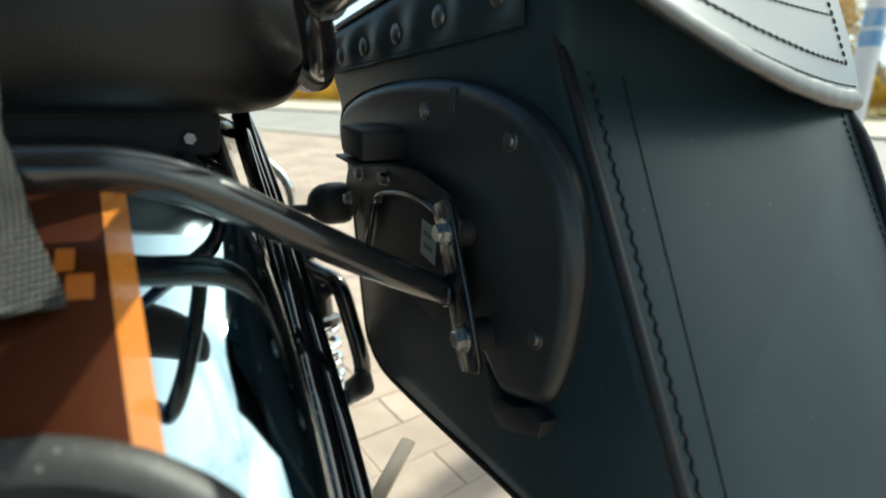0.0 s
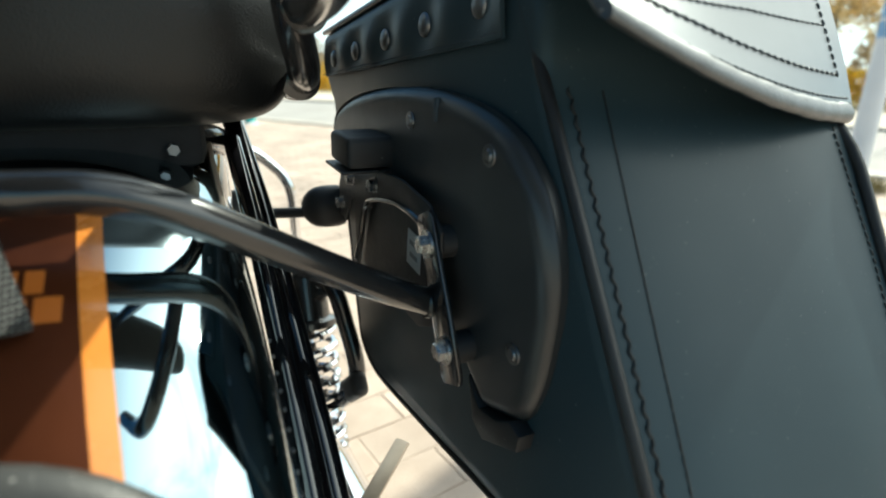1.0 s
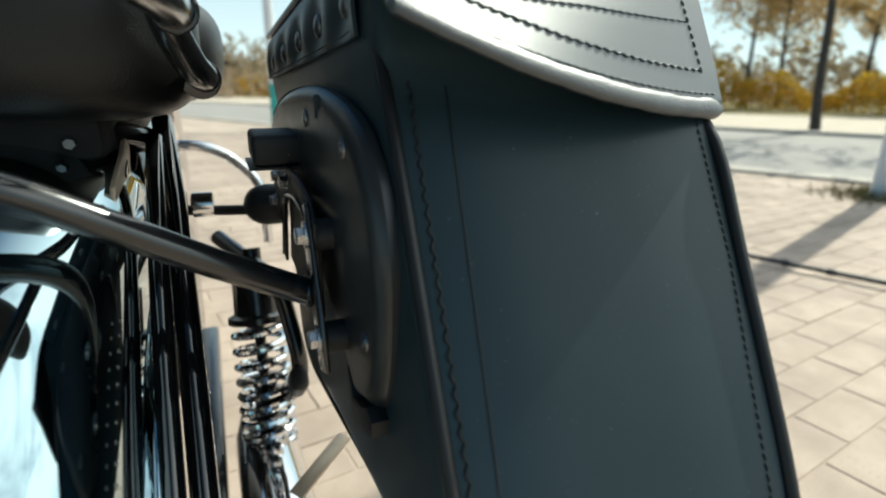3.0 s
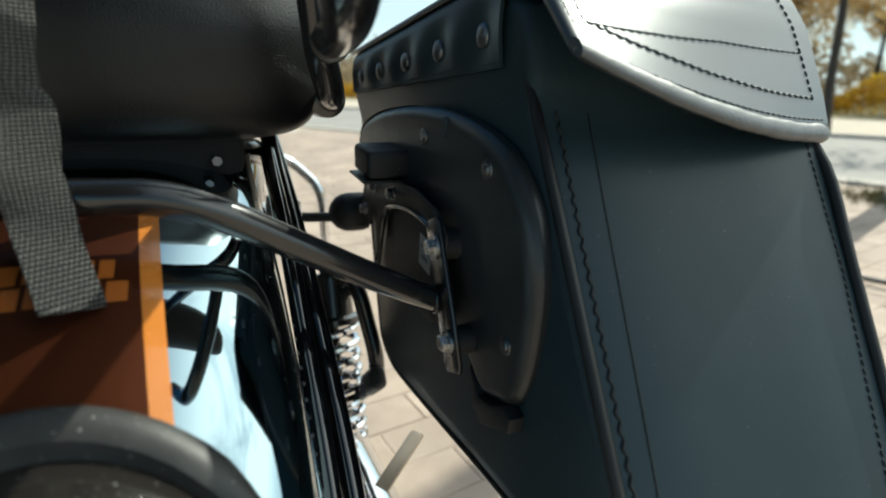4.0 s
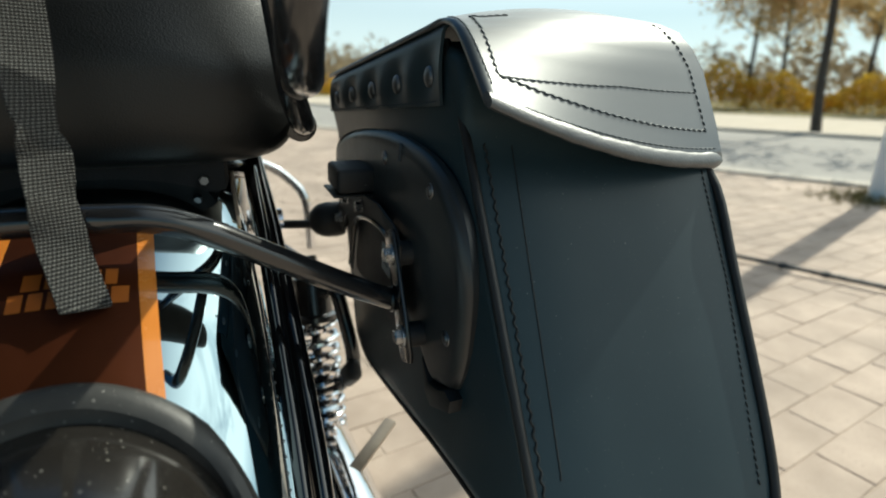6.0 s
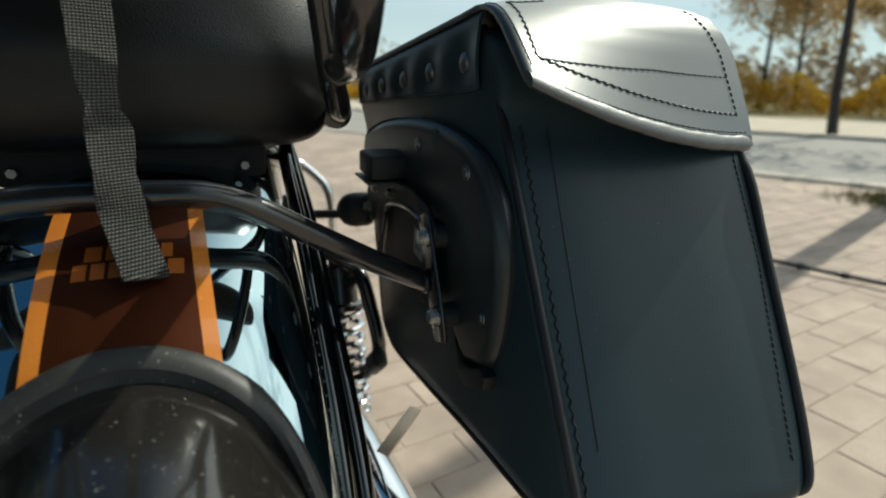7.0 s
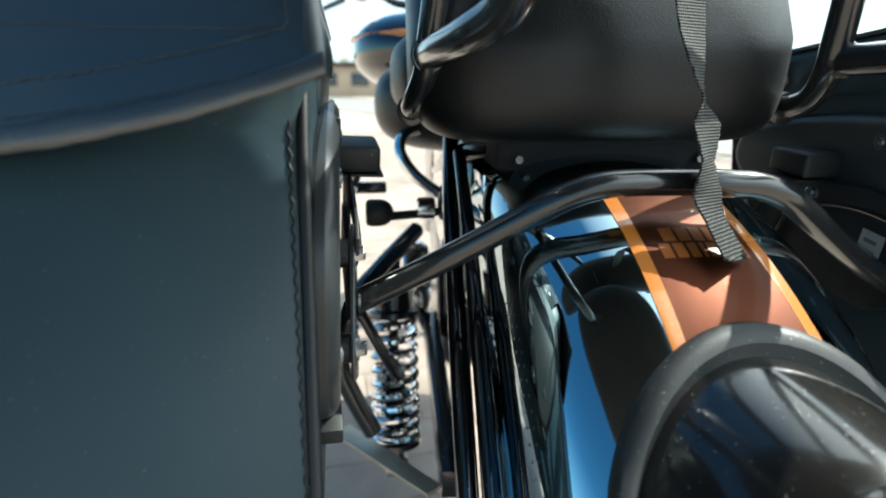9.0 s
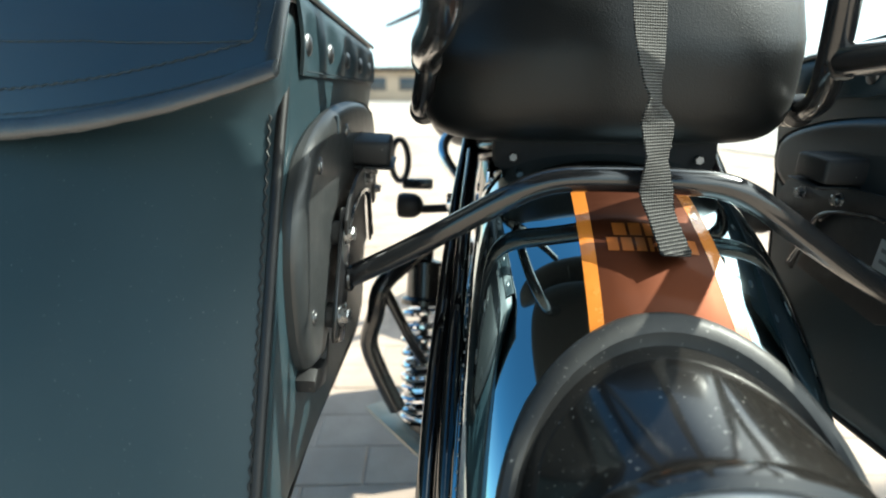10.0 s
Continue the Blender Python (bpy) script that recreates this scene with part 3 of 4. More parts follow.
seat_bm = pillow(-0.004, 0.55, 1.030, 0.203, 0.135, 0.209, 9.0, 96, 72, plan=4.4)
for vtx in seat_bm.verts:
    # the padded back leans forward and rounds off towards its top
    vtx.co.y += 3.4 * max(vtx.co.z - 0.908, 0) ** 2 + 0.022 * (vtx.co.x / 0.2) ** 2 * min(max((.55 - vtx.co.y) / .13, 0), 1)
seat = mpart("pillion_backrest", seat_bm, M_SEAT, label="black grained vinyl pillion backrest")
mpart("pillion_seat", pillow(-0.002, 0.75, 0.892, 0.226, 0.19, 0.072, 3.4, 64, 40), M_SEAT, label="black vinyl pillion seat")
mpart("rider_seat", pillow(-0.08, 1.09, 0.845, 0.205, 0.22, 0.095, 2.8, front=0.7), M_SEAT, label="black vinyl rider seat")
tray = mpart("seat_tray", block((0.24, 0.40, 0.05), (0, 0.66, 0.815), bevel=0.012), M_ROLL, label="black plastic tray under the seat")
for s in (-1, 1):
    hexbolt("bolt", (s * .097, .459, .806), (0, -1, 0), .009, .005, tray, washer=False, material=M_RIVET)
    mpart("tail_bracket", block((.022, .10, .022), (s * .112, .53, .812), (-12, 0, -s * 10), .004), M_RUBBER)

for s in (-1, 1):
    if s > 0:
        line = [(.182, .522, .857), (.198, .510, .855), (.199, .475, .857), (.190, .432, .868), (.180, .406, .892), (.176, .398, .92), (.168, .384, .98), (.160, .37, 1.05), (.155, .36, 1.14), (.152, .352, 1.24)]
        branch = [(.185, .405, .901), (.180, .33, .9015), (.170, .265, .904), (.162, .222, .911), (.159, .195, .930), (.161, .182, .968), (.164, .176, 1.06)]
        foot = Vector((.196, .502, .8555))
    else:
        line = [(-.186, .560, .853), (-.203, .545, .8515), (-.205, .515, .853), (-.200, .480, .866), (-.192, .455, .889), (-.188, .446, .92), (-.183, .437, .96), (-.174, .42, 1.05), (-.167, .41, 1.14), (-.163, .402, 1.24)]
        branch = [(-.190, .455, .905), (-.183, .385, .907), (-.170, .31, .911), (-.156, .262, .921), (-.150, .235, .945), (-.150, .224, .98), (-.151, .217, 1.06)]
        foot = Vector((-.203, .538, .8520))
    grab = mpart("grab_rail", tube(line, 0.0125, 18), M_TUBE, label="satin black tubular grab rail")
    part("rack_branch", tube(branch, 0.0138, 18), M_TUBE, grab, "black tube that branches off to the luggage rack")
    part("weld_bead", tube([(branch[0][0] + .0146 * math.cos(q), branch[0][1] - .011, branch[0][2] + .0146 * math.sin(q)) for q in [k * .524 for k in range(12)]], .0022, 6, 2, True), M_TUBE, grab)
    for f in (0, .009, .018):
        part("flange", lathe([(0, .0135), (.001, .017), (.005, .017), (.006, .0135)], foot + Vector((0, -f * 1.3, f * .05)), (0, -1, .04), 24), M_TUBE, grab)

# chromed gusset with an oval slot on the frame's left tail
gusset = mpart("gusset", prism([(.646, .779), (.498, .783), (.487, .733), (.585, .742)], -.127, -.123, .001), M_CHROME, label="bright gusset plate with an oval slot")
part("slot", prism([(.535 + .016 * math.cos(q), .762 + .010 * math.sin(q)) for q in [2 * math.pi * k / 20 for k in range(20)]], -.1275, -.1235, 0), M_RUBBER, gusset)
# unseen luggage roll, its size and place set to shade the left saddlebag
duffel = thing("duffel_bag", "unseen long black cloth luggage roll, placed to shade the left saddlebag", "luggage")
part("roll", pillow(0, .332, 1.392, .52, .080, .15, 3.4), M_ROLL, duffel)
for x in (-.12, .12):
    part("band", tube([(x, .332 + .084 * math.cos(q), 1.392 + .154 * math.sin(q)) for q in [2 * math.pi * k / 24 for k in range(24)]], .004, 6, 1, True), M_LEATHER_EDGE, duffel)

# added dark slab above the view: darkens fender reflections and the bike's left side
sky_blocker = thing("sky_blocker", "unseen dark slab overhead, added to block sky light and reflections", "luggage")
part("body", pillow(-.13, -.10, 1.15, .215, .39, .095, 3.4), M_ROLL, sky_blocker)
part("blocker_top", pillow(-.13, -.10, 1.235, .218, .393, .02, 3.4), M_ROLL, sky_blocker)

# ---- shock absorbers ----
for s in (-1, 1):
    top, bot = Vector((s * .232, .705, .521)), Vector((s * .231, .660, .325))
    ax = (top - bot)
    ln_ = ax.length
    u = ax.normalized()
    e1 = u.orthogonal().normalized()
    e2 = u.cross(e1)
    turns, coil = 10.0, []
    for k in range(int(turns * 18) + 1):
        f = k / (turns * 18)
        g2 = f ** 1.18
        q = 2 * math.pi * turns * f
        coil.append(bot + u * (ln_ * g2) + (e1 * math.cos(q) + e2 * math.sin(q)) * 0.034)
    shock = mpart("shock_absorber", lathe([(-.055, .0), (-.055, .012), (-.02, .014), (-.008, .040), (0, .040), (.002, .018), (ln_ * .55, .017), (ln_ * .56, .008), (ln_, .008), (ln_ + .003, .041), (ln_ + .012, .041), (ln_ + .016, .032), (ln_ + .075, .030), (ln_ + .08, .014), (ln_ + .11, .013), (ln_ + .11, 0)], bot, u, 26), M_TUBE, label="twin shock absorber with chrome spring")
    part("spring", tube(coil, 0.0062, 8, 1), M_CHROME, shock, "bright chrome coil spring")
    part("eye", lathe([(-.018, .016), (.018, .016)], bot - u * .05, (1, 0, 0), 18), M_STEEL, shock)

# ---- rear wheel ----
WC = Vector((0, 0.56, 0.315))
wheel = mpart("rear_wheel", tube([WC + Vector((0, math.cos(q), math.sin(q))) * 0.255 for q in [2 * math.pi * k / 40 for k in range(40)]], 0.062, 16, 1, True), M_TYRE, label="black tyred rear wheel")
part("rim", tube([WC + Vector((0, math.cos(q), math.sin(q))) * 0.205 for q in [2 * math.pi * k / 40 for k in range(40)]], 0.022, 10, 1, True, squash=1.0), M_GLOSS, wheel)
part("hub", lathe([(-.07, .03), (-.06, .06), (.06, .06), (.07, .03)], WC, (1, 0, 0), 24), M_STEEL, wheel)
part("brake_disc", lathe([(0, .05), (0, .12), (.005, .12), (.005, .05)], WC + Vector((-.09, 0, 0)), (1, 0, 0), 40), M_STEEL, wheel)
for k in range(10):
    q = 2 * math.pi * k / 10
    part("spoke", tube([WC + Vector((0, math.cos(q) * .055, math.sin(q) * .055)), WC + Vector((0, math.cos(q + .15) * .2, math.sin(q + .15) * .2))], [.014, .009], 8, 1), M_GLOSS, wheel)

LINK_A, LINK_B = (-.322, .68, .334), (-.180, .50, .360)
# swinging arm, pegs, exhaust and indicators
for s in (-1, 1):
    mpart("swinging_arm", block((0.035, 0.5, 0.055), (s * .15, .80, .335), (4, 0, 0), .008), M_TUBE)
    w = 1.0 if s > 0 else 1.17
    peg = mpart("peg_bracket", tube([(s * .19, .80, .63), (s * .24 * w, .70, .605), (s * .257 * w, .655, .598), (s * .268 * w, .64, .55), (s * .276 * w, .622, .478), (s * .262 * w, .66, .42), (s * .24 * w, .72, .38)] if s > 0 else [(-.19, .80, .64), (-.25, .68, .612), (-.284, .62, .587), (-.298, .62, .535), (-.310, .62, .486), (-.293, .62, .43), (-.266, .62, .368)], 0.0115 if s > 0 else 0.0145, 12), M_TUBE, label="black tubular peg bracket")
    part("brace", tube([(s * .254 * w, .67, .59), (s * .24 * w, .74, .53), (s * .22 * w, .80, .46)] if s > 0 else [(-.284, .625, .58), (-.249, .63, .501), (-.225, .66, .43)], 0.0085, 10), M_TUBE, peg)
    if s > 0:
        part("peg_rubber", block((.024, .085, .034), (s * .272 * w, .63, .455), (-38, 0, 0), .010, 3), M_RUBBER, peg)
    if s < 0:
        la, lb = Vector(LINK_A), Vector(LINK_B)
        way = (lb - la).normalized()
        flat = way.cross(Vector((0, 0, 1))).normalized()
        bm = bmesh.new()
        tops = [bm.verts.new(la + flat * q + Vector((0, 0, h))) for q, h in ((-.017, 0), (.017, 0), (.017, -.006), (-.017, -.006))]
        ends = [bm.verts.new(lb + flat * q + Vector((0, 0, h))) for q, h in ((-.013, 0), (.013, 0), (.013, -.006), (-.013, -.006))]
        for k in range(4):
            bm.faces.new((tops[k], tops[(k + 1) % 4], ends[(k + 1) % 4], ends[k]))
        bm.faces.new(tops[::-1])
        bm.faces.new(ends)
        bmesh.ops.recalc_face_normals(bm, faces=bm.faces)
        bmesh.ops.bevel(bm, geom=list(bm.edges), offset=.0015, segments=2, profile=.5, affect='EDGES')
        part("link_plate", bm, M_PLATE, peg, "bare metal link plate")
    else:
        part("link_plate", block((0.205, 0.020, 0.006), (s * .250, .508, .376), (10, -s * 6, s * 44), .002), M_PLATE, peg, "bare metal link plate")
    big = 1.0 if s > 0 else 0.74
    ind = mpart("turn_signal", lathe([(a * big, r * big) for a, r in ((0, 0), (.001, .007), (.004, .014), (.010, .0205), (.018, .0248), (.028, .0265), (.044, .0265), (.052, .024), (.054, .018), (.0545, .0))], (s * .2265, .664, .704), (s, -.03, 0), 28), M_RUBBER, label="black bullet turn signal on a thin stalk")
    part("stalk", tube([(s * .232, .666, .698), (s * .17, .69, .697), (s * .12, .70, .70)], 0.0065, 10), M_RUBBER, ind)
    part("socket", lathe([(0, .014), (.003, .021), (.04, .021), (.043, .014)], (s * .118, .69, .707), (s, 0, 0), 20), M_PLASTIC, ind)
    part("chrome_collar", lathe([(0, .012), (.002, .016), (.026, .016), (.028, .012)], (s * .165, .685, .705), (s, 0, 0), 18), M_CHROME, ind)
mpart("muffler", lathe([(0, .0), (0, .030), (.006, .040), (.03, .044), (.5, .046), (.62, .03), (.75, .022)], (.235, .20, .36), (-.02, 1, -.08), 36), M_CHROME, label="chrome exhaust muffler")
mpart("engine_cover", lathe([(0, .0), (.0, .10), (.03, .115), (.06, .11), (.075, .08), (.08, .0)], (-.15, 1.1, .42), (-1, 0, 0), 36), M_CHROME, label="chrome engine side cover")
for s in (-1, 1):
    side = mpart("side_cover", pillow(s * .085, .80, .70, .065, .27, .135, 3.6), M_GLOSS, label="gloss black side cover")
    part("frame_tube", tube([(s * .10, .50, .815), (s * .135, .58, .80), (s * .145, .72, .77), (s * .14, .95, .72)], .012, 12), M_TUBE, side)
    if s > 0:
        gus = mpart("gusset_plate", prism([(.548, .800), (.532, .806), (.500, .793), (.462, .783), (.430, .774), (.424, .762), (.440, .752), (.480, .758), (.520, .768)], .122, .126, .001), M_PLATE, label="bright steel gusset plate with a slot")
        part("slot", prism([(.487, .773), (.495, .780), (.512, .786), (.506, .776)], .1255, .1272, .0005), M_GLOSS, gus)
    if s > 0:
        mpart("guard_bar", tube([(.13, 1.0, .752), (.18, 1.0, .748), (.217, 1.0, .732), (.245, 1.0, .708), (.266, 1.0, .682), (.276, 1.0, .645), (.278, 1.0, .56)], .009, 12), M_CHROME, label="chrome curved guard bar")
        continue
    mpart("guard_bar", tube([(s * .14, .78, .70), (s * .19, .80, .735), (s * .215, .83, .775), (s * .20, .88, .80), (s * .15, .93, .80)], .010, 12), M_CHROME, label="chrome curved guard bar")
    loop = mpart("cable_loop", tube([(s * (.305 + .017 * math.cos(q)), .885, .745 + .040 * math.sin(q)) for q in [2 * math.pi * i / 10 for i in range(10)]], .006, 10, 3, True), M_RUBBER, label="black oval cable loop")
    part("clamp", block((.06, .02, .02), (s * .27, .885, .70), (0, 0, 0), .004), M_TUBE, loop)
eng = mpart("engine", block((.26, .40, .30), (0, 1.18, .40), bevel=.04, segments=3), M_TUBE, label="black engine with finned barrel")
for k in range(9):
    part("fin", block((.24, .20, .008), (0, 1.25, .58 + .022 * k), bevel=.002, segments=1), M_TUBE, eng)
fw = mpart("front_wheel", tube([Vector((0, 2.0 + .27 * math.cos(q), .32 + .27 * math.sin(q))) for q in [2 * math.pi * k / 36 for k in range(36)]], .05, 12, 1, True), M_TYRE, label="black tyred front wheel")
for s in (-1, 1):
    part("fork_leg", tube([(s * .09, 2.0, .32), (s * .09, 1.72, 1.02)], .022, 12, 1), M_CHROME, fw)
tank = mpart("fuel_tank", pillow(-.13, 1.47, 0.965, 0.20, 0.26, 0.10, 2.4), M_GLOSS, label="gloss black fuel tank with an orange stripe")
part("stripe", tube([(-.13 - .198 * math.cos(q), 1.47 - .255 * math.sin(q), .995) for q in [k * .13 for k in range(-4, 11)]], .010, 8, 2), M_ORANGE, tank, "orange pinstripe")
bar = mpart("handlebar", tube([(-.66, 1.48, 1.215), (-.56, 1.56, 1.22), (-.40, 1.68, 1.20), (-.28, 1.74, 1.17), (-.2, 1.75, 1.13), (-.06, 1.75, 1.13), (.02, 1.74, 1.17), (.14, 1.68, 1.20), (.30, 1.56, 1.22), (.40, 1.48, 1.215)], .0125, 12), M_TUBE, label="black handlebar")
part("lever", tube([(-.49, 1.66, 1.075), (-.44, 1.69, 1.10), (-.37, 1.72, 1.135)], [.005, .007, .009], 10, 4), M_TUBE, bar, "black clutch lever")
part("lever_perch", block((.085, .05, .05), (-.335, 1.72, 1.165), (0, 20, 20), .012, 3), M_PLATE, bar, "bare metal lever perch")


# ---- saddlebags ----
SKEW = 0.175


def x_in(y):
    return 0.299 - 0.055 * max(0.0, y - 0.36) - 0.050 * max(0.0, 0.28 - y)


def y_rear(x, z):
    return 0.286 - 0.585 * (0.85 - z) - SKEW * (x - 0.300)


def x_out(z):
    return min(0.5000 + 0.103 * (z - 0.55), 0.531 - 0.30 * max(0.0, z - 0.845))


# the flank's outline: y, z, how far it follows the skewed back, and the outer edge's radius
FLANK = [(.336, .936, 1, .010), (.286, .85, 1, .007), (.2655, .815, 1, .006), (.2275, .75, 1, .006), (.169, .65, 1, .008), (.140, .60, 1, .014), (.126, .576, 1, .026), (.1255, .562, .95, .042), (.136, .551, .9, .048), (.160, .545, .8, .05), (.24, .53, .5, .05),
         (.33, .518, .3, .05), (.45, .508, .1, .05), (.555, .503, 0, .045), (.59, .507, 0, .035), (.617, .522, 0, .025), (.632, .55, 0, .018), (.654, .67, 0, .014), (.677, .796, 0, .012), (.700, .900, 0, .012)]
LID_IN = [(.334, .953), (.322, .9525), (.308, .950), (.294, .9445), (.279, .9345), (.263, .921), (.246, .906), (.228, .890)]
LID_OUT = [(.503, .325, .961), (.513, .308, .9585), (.522, .292, .950), (.529, .2795, .936), (.535, .2685, .9165), (.5365, .2575, .892), (.540, .2475, .866), (.543, .238, .837)]


def lerp_list(points, v):
    f = v * (len(points) - 1)
    i = min(int(f), len(points) - 2)
    a, b = points[i], points[i + 1]
    return [p + (q - p) * (f - i) for p, q in zip(a, b)]


def drape(u, v):
    """The lid's back: u from the bike outwards, v from the ridge down to the rim."""
    yi, zi = lerp_list(LID_IN, v)
    xo, yo, zo = lerp_list(LID_OUT, v)
    xi = 0.296 - 0.007 * v
    x = xi + (xo - xi) * u
    y = yi + (yo - yi) * u
    z = zi + (zo - zi) * u
    bulge = 4 * u * (1 - u)
    z -= 0.013 * bulge * v * v
    y -= 0.010 * bulge * (0.25 + 0.75 * v)
    z += 0.010 * bulge * (1 - v) ** 2
    return Vector((x, y, z))


def drape_n(u, v):
    h = 0.01
    a = drape(min(u + h, 1), v) - drape(max(u - h, 0), v)
    b = drape(u, min(v + h, 1)) - drape(u, max(v - h, 0))
    n = a.cross(b).normalized()
    return n if n.y < 0 or n.z > 0.9 else -n


def flip(bm, s):
    if s < 0:
        bmesh.ops.scale(bm, vec=(-1, 1, 1), verts=bm.verts)
        bmesh.ops.reverse_faces(bm, faces=bm.faces)
    return bm


def saddlebag(s, label):
    bag = thing("saddlebag", label, "saddlebag", group="saddlebags on the rack")

    def bp(name, bm, material, parent=None, text=""):
        return part(name, flip(bm, s), material, parent or bag, text)

    # shell
    fine = fair([(y, z, 0) for y, z, _, _ in FLANK], 4, True)
    m = len(FLANK)
    info = []
    for i, p in enumerate(fine):
        a, b, f = FLANK[(i // 4) % m], FLANK[(i // 4 + 1) % m], (i % 4) / 4
        info.append((p.x, p.y, a[2] + (b[2] - a[2]) * f, a[3] + (b[3] - a[3]) * f))
    n = len(info)
    bm = bmesh.new()
    rings = []
    r_in = 0.010
    specs = [("i", 90), ("i", 60), ("i", 30), ("i", 0), ("m", .33), ("m", .66), ("o", 0), ("o", 30), ("o", 60), ("o", 90)]
    for kind, a in specs:
        ring = []
        for i, (y, z, w, ro) in enumerate(info):
            yp, zp = info[i - 1][:2]
            yn, zn = info[(i + 1) % n][:2]
            t = Vector((yn - yp, zn - zp)).normalized()
            inward = Vector((-t.y, t.x))
            xi, xo = x_in(y), x_out(z)
            if kind == "i":
                q = radians(a)
                x, inset = xi + r_in * (1 - math.sin(q)), r_in * (1 - math.cos(q))
            elif kind == "o":
                q = radians(a)
                x, inset = xo - ro * (1 - math.sin(q)), ro * (1 - math.cos(q))
            else:
                x, inset = (xi + r_in) + ((xo - ro) - (xi + r_in)) * a, 0.0
            yy = y - w * SKEW * (x - 0.300) + inward.x * inset
            if y < .4:
                # the back tucks in under the lid
                yy += 0.016 * min(max((z - .832) / .02, 0), 1) * min(max((x - .43) / .06, 0), 1)
            ring.append(bm.verts.new((x, yy, z + inward.y * inset)))
        rings.append(ring)
    for a, b in zip(rings, rings[1:]):
        for k in range(n):
            bm.faces.new((a[k], a[(k + 1) % n], b[(k + 1) % n], b[k]))
    bm.faces.new(rings[0][::-1])
    bm.faces.new(rings[-1])
    bmesh.ops.recalc_face_normals(bm, faces=bm.faces)
    body = bp("body", bm, M_LEATHER)
    back_n = Vector((-SKEW, -1, 0.585)).normalized()

    def on_back(x, z, lift=0.0):
        return Vector((x, y_rear(x, z), z)) + back_n * lift

    def seam(x0, x1, z0, z1, k=24):
        return [on_back(x0 + (x1 - x0) * i / k, z0 + (z1 - z0) * i / k) for i in range(k + 1)]

    # sewn borders of the back panel
    inner = seam(.3180, .3030, .865, .565) if s > 0 else seam(.3125, .2985, .865, .565)
    bp("stitching", thread(inner, lambda p: back_n, .0105, .0012, .0010), M_SEAM, body)
    bp("stitching", stitch(seam(.5185, .509, .872, .744, 12) + seam(.509, .484, .744, .597, 12)[1:], lambda p: back_n, .0060, .0050, .00062, .2, .0002), M_SEAM, body)
    if s > 0:
        bp("crease", thread(seam(.3415, .3210, .86, .62), lambda p: back_n, .0075, .0003, .0006), M_SEAM, body)

    # piping round both flanks
    def edge_line(side):
        out = []
        for y, z, w, ro in FLANK:
            x = x_in(y) + 0.004 if side == 0 else x_out(z) - 0.004
            out.append((x, y - w * SKEW * (x - .300), z))
        return out
    low = edge_line(0)
    bp("piping", tube(low, 0.0042, 10, 4), M_LEATHER_EDGE, body)
    outer = []
    for y, z, w, ro in FLANK[1:]:
        x = x_out(z) - ro * 0.36
        c = Vector((y - .37, z - .72)).normalized()
        k = ro * 0.30 - 0.002
        tuck = 0.016 * min(max((z - .832) / .02, 0), 1) if y < .4 else 0.0
        outer.append((x - tuck * .4, y - w * SKEW * (x - .300) - c.x * k + tuck, z - c.y * k))
    bp("piping", tube(outer, 0.0044, 10, 4), M_LEATHER_EDGE, body)

    # lid

    def top(u, v):
        y0, z0 = .708 - (.708 - .334) * v, .9125 + (.953 - .9125) * v
        xa = x_in(y0) - 0.004
        a = Vector((xa, y0, z0))
        b = Vector((.503 - .02 * (1 - v), y0 - .009 * v, z0 + .008))
        p = a.lerp(b, u)
        p.z += 0.010 * 4 * u * (1 - u)
        return p

    def skirt(u, v):
        x, y, z = lerp_list(LID_OUT, u)
        f = 1 - v
        p = Vector((x - 0.02 * f, y + (.708 - y) * f, z - .0405 * f))
        return p
    bm = bmesh.new()
    for fn, nu, nv in ((top, 24, 12), (drape, 24, 21), (skirt, 21, 12)):
        own = grid(fn, nu, nv)
        me = bpy.data.meshes.new("tmp")
        own.to_mesh(me)
        own.free()
        bm.from_mesh(me)
        bpy.data.meshes.remove(me)
    bmesh.ops.remove_doubles(bm, verts=bm.verts, dist=0.0035)
    bmesh.ops.recalc_face_normals(bm, faces=bm.faces)
    lid = bp("lid", bm, M_LID, None, "stiff black leather lid, sewn and rolled at the rim")
    sol = lid.modifiers.new("thickness", 'SOLIDIFY')
    sol.thickness, sol.offset = 0.0045, -1

    # rolled rim and rows of stitches on the lid
    bm = bmesh.new()
    rings = []
    for k in range(41):
        u = .985 * k / 40
        c = drape(u, .995)
        along_v = (drape(u, 1.0) - drape(u, .93)).normalized()
        nn = drape_n(min(max(u, .02), .98), .96)
        wob = (1 + .04 * math.sin(k * 1.9) + .04 * math.sin(k * .7)) * (1 - .55 * max(0, (k - 38) / 2) ** 2)
        rings.append([bm.verts.new(c + along_v * (.0074 * wob * math.cos(q)) + nn * (.0042 * wob * math.sin(q))) for q in [2 * math.pi * j / 14 for j in range(14)]])
    for a, b in zip(rings, rings[1:]):
        for j in range(14):
            bm.faces.new((a[j], a[(j + 1) % 14], b[(j + 1) % 14], b[j]))
    bm.faces.new(rings[0][::-1])
    bm.faces.new(rings[-1])
    bmesh.ops.recalc_face_normals(bm, faces=bm.faces)
    bp("rim_roll", bm, M_RIM, lid, "folded grained leather rim")
    side_rim = [skirt(1.0, 1 - k / 10) + Vector((-.001, 0, 0)) for k in range(11)]
    bp("rim_roll", tube(side_rim, [.0012, .0036] + [.0038] * 9, 10, 2), M_RIM, lid)

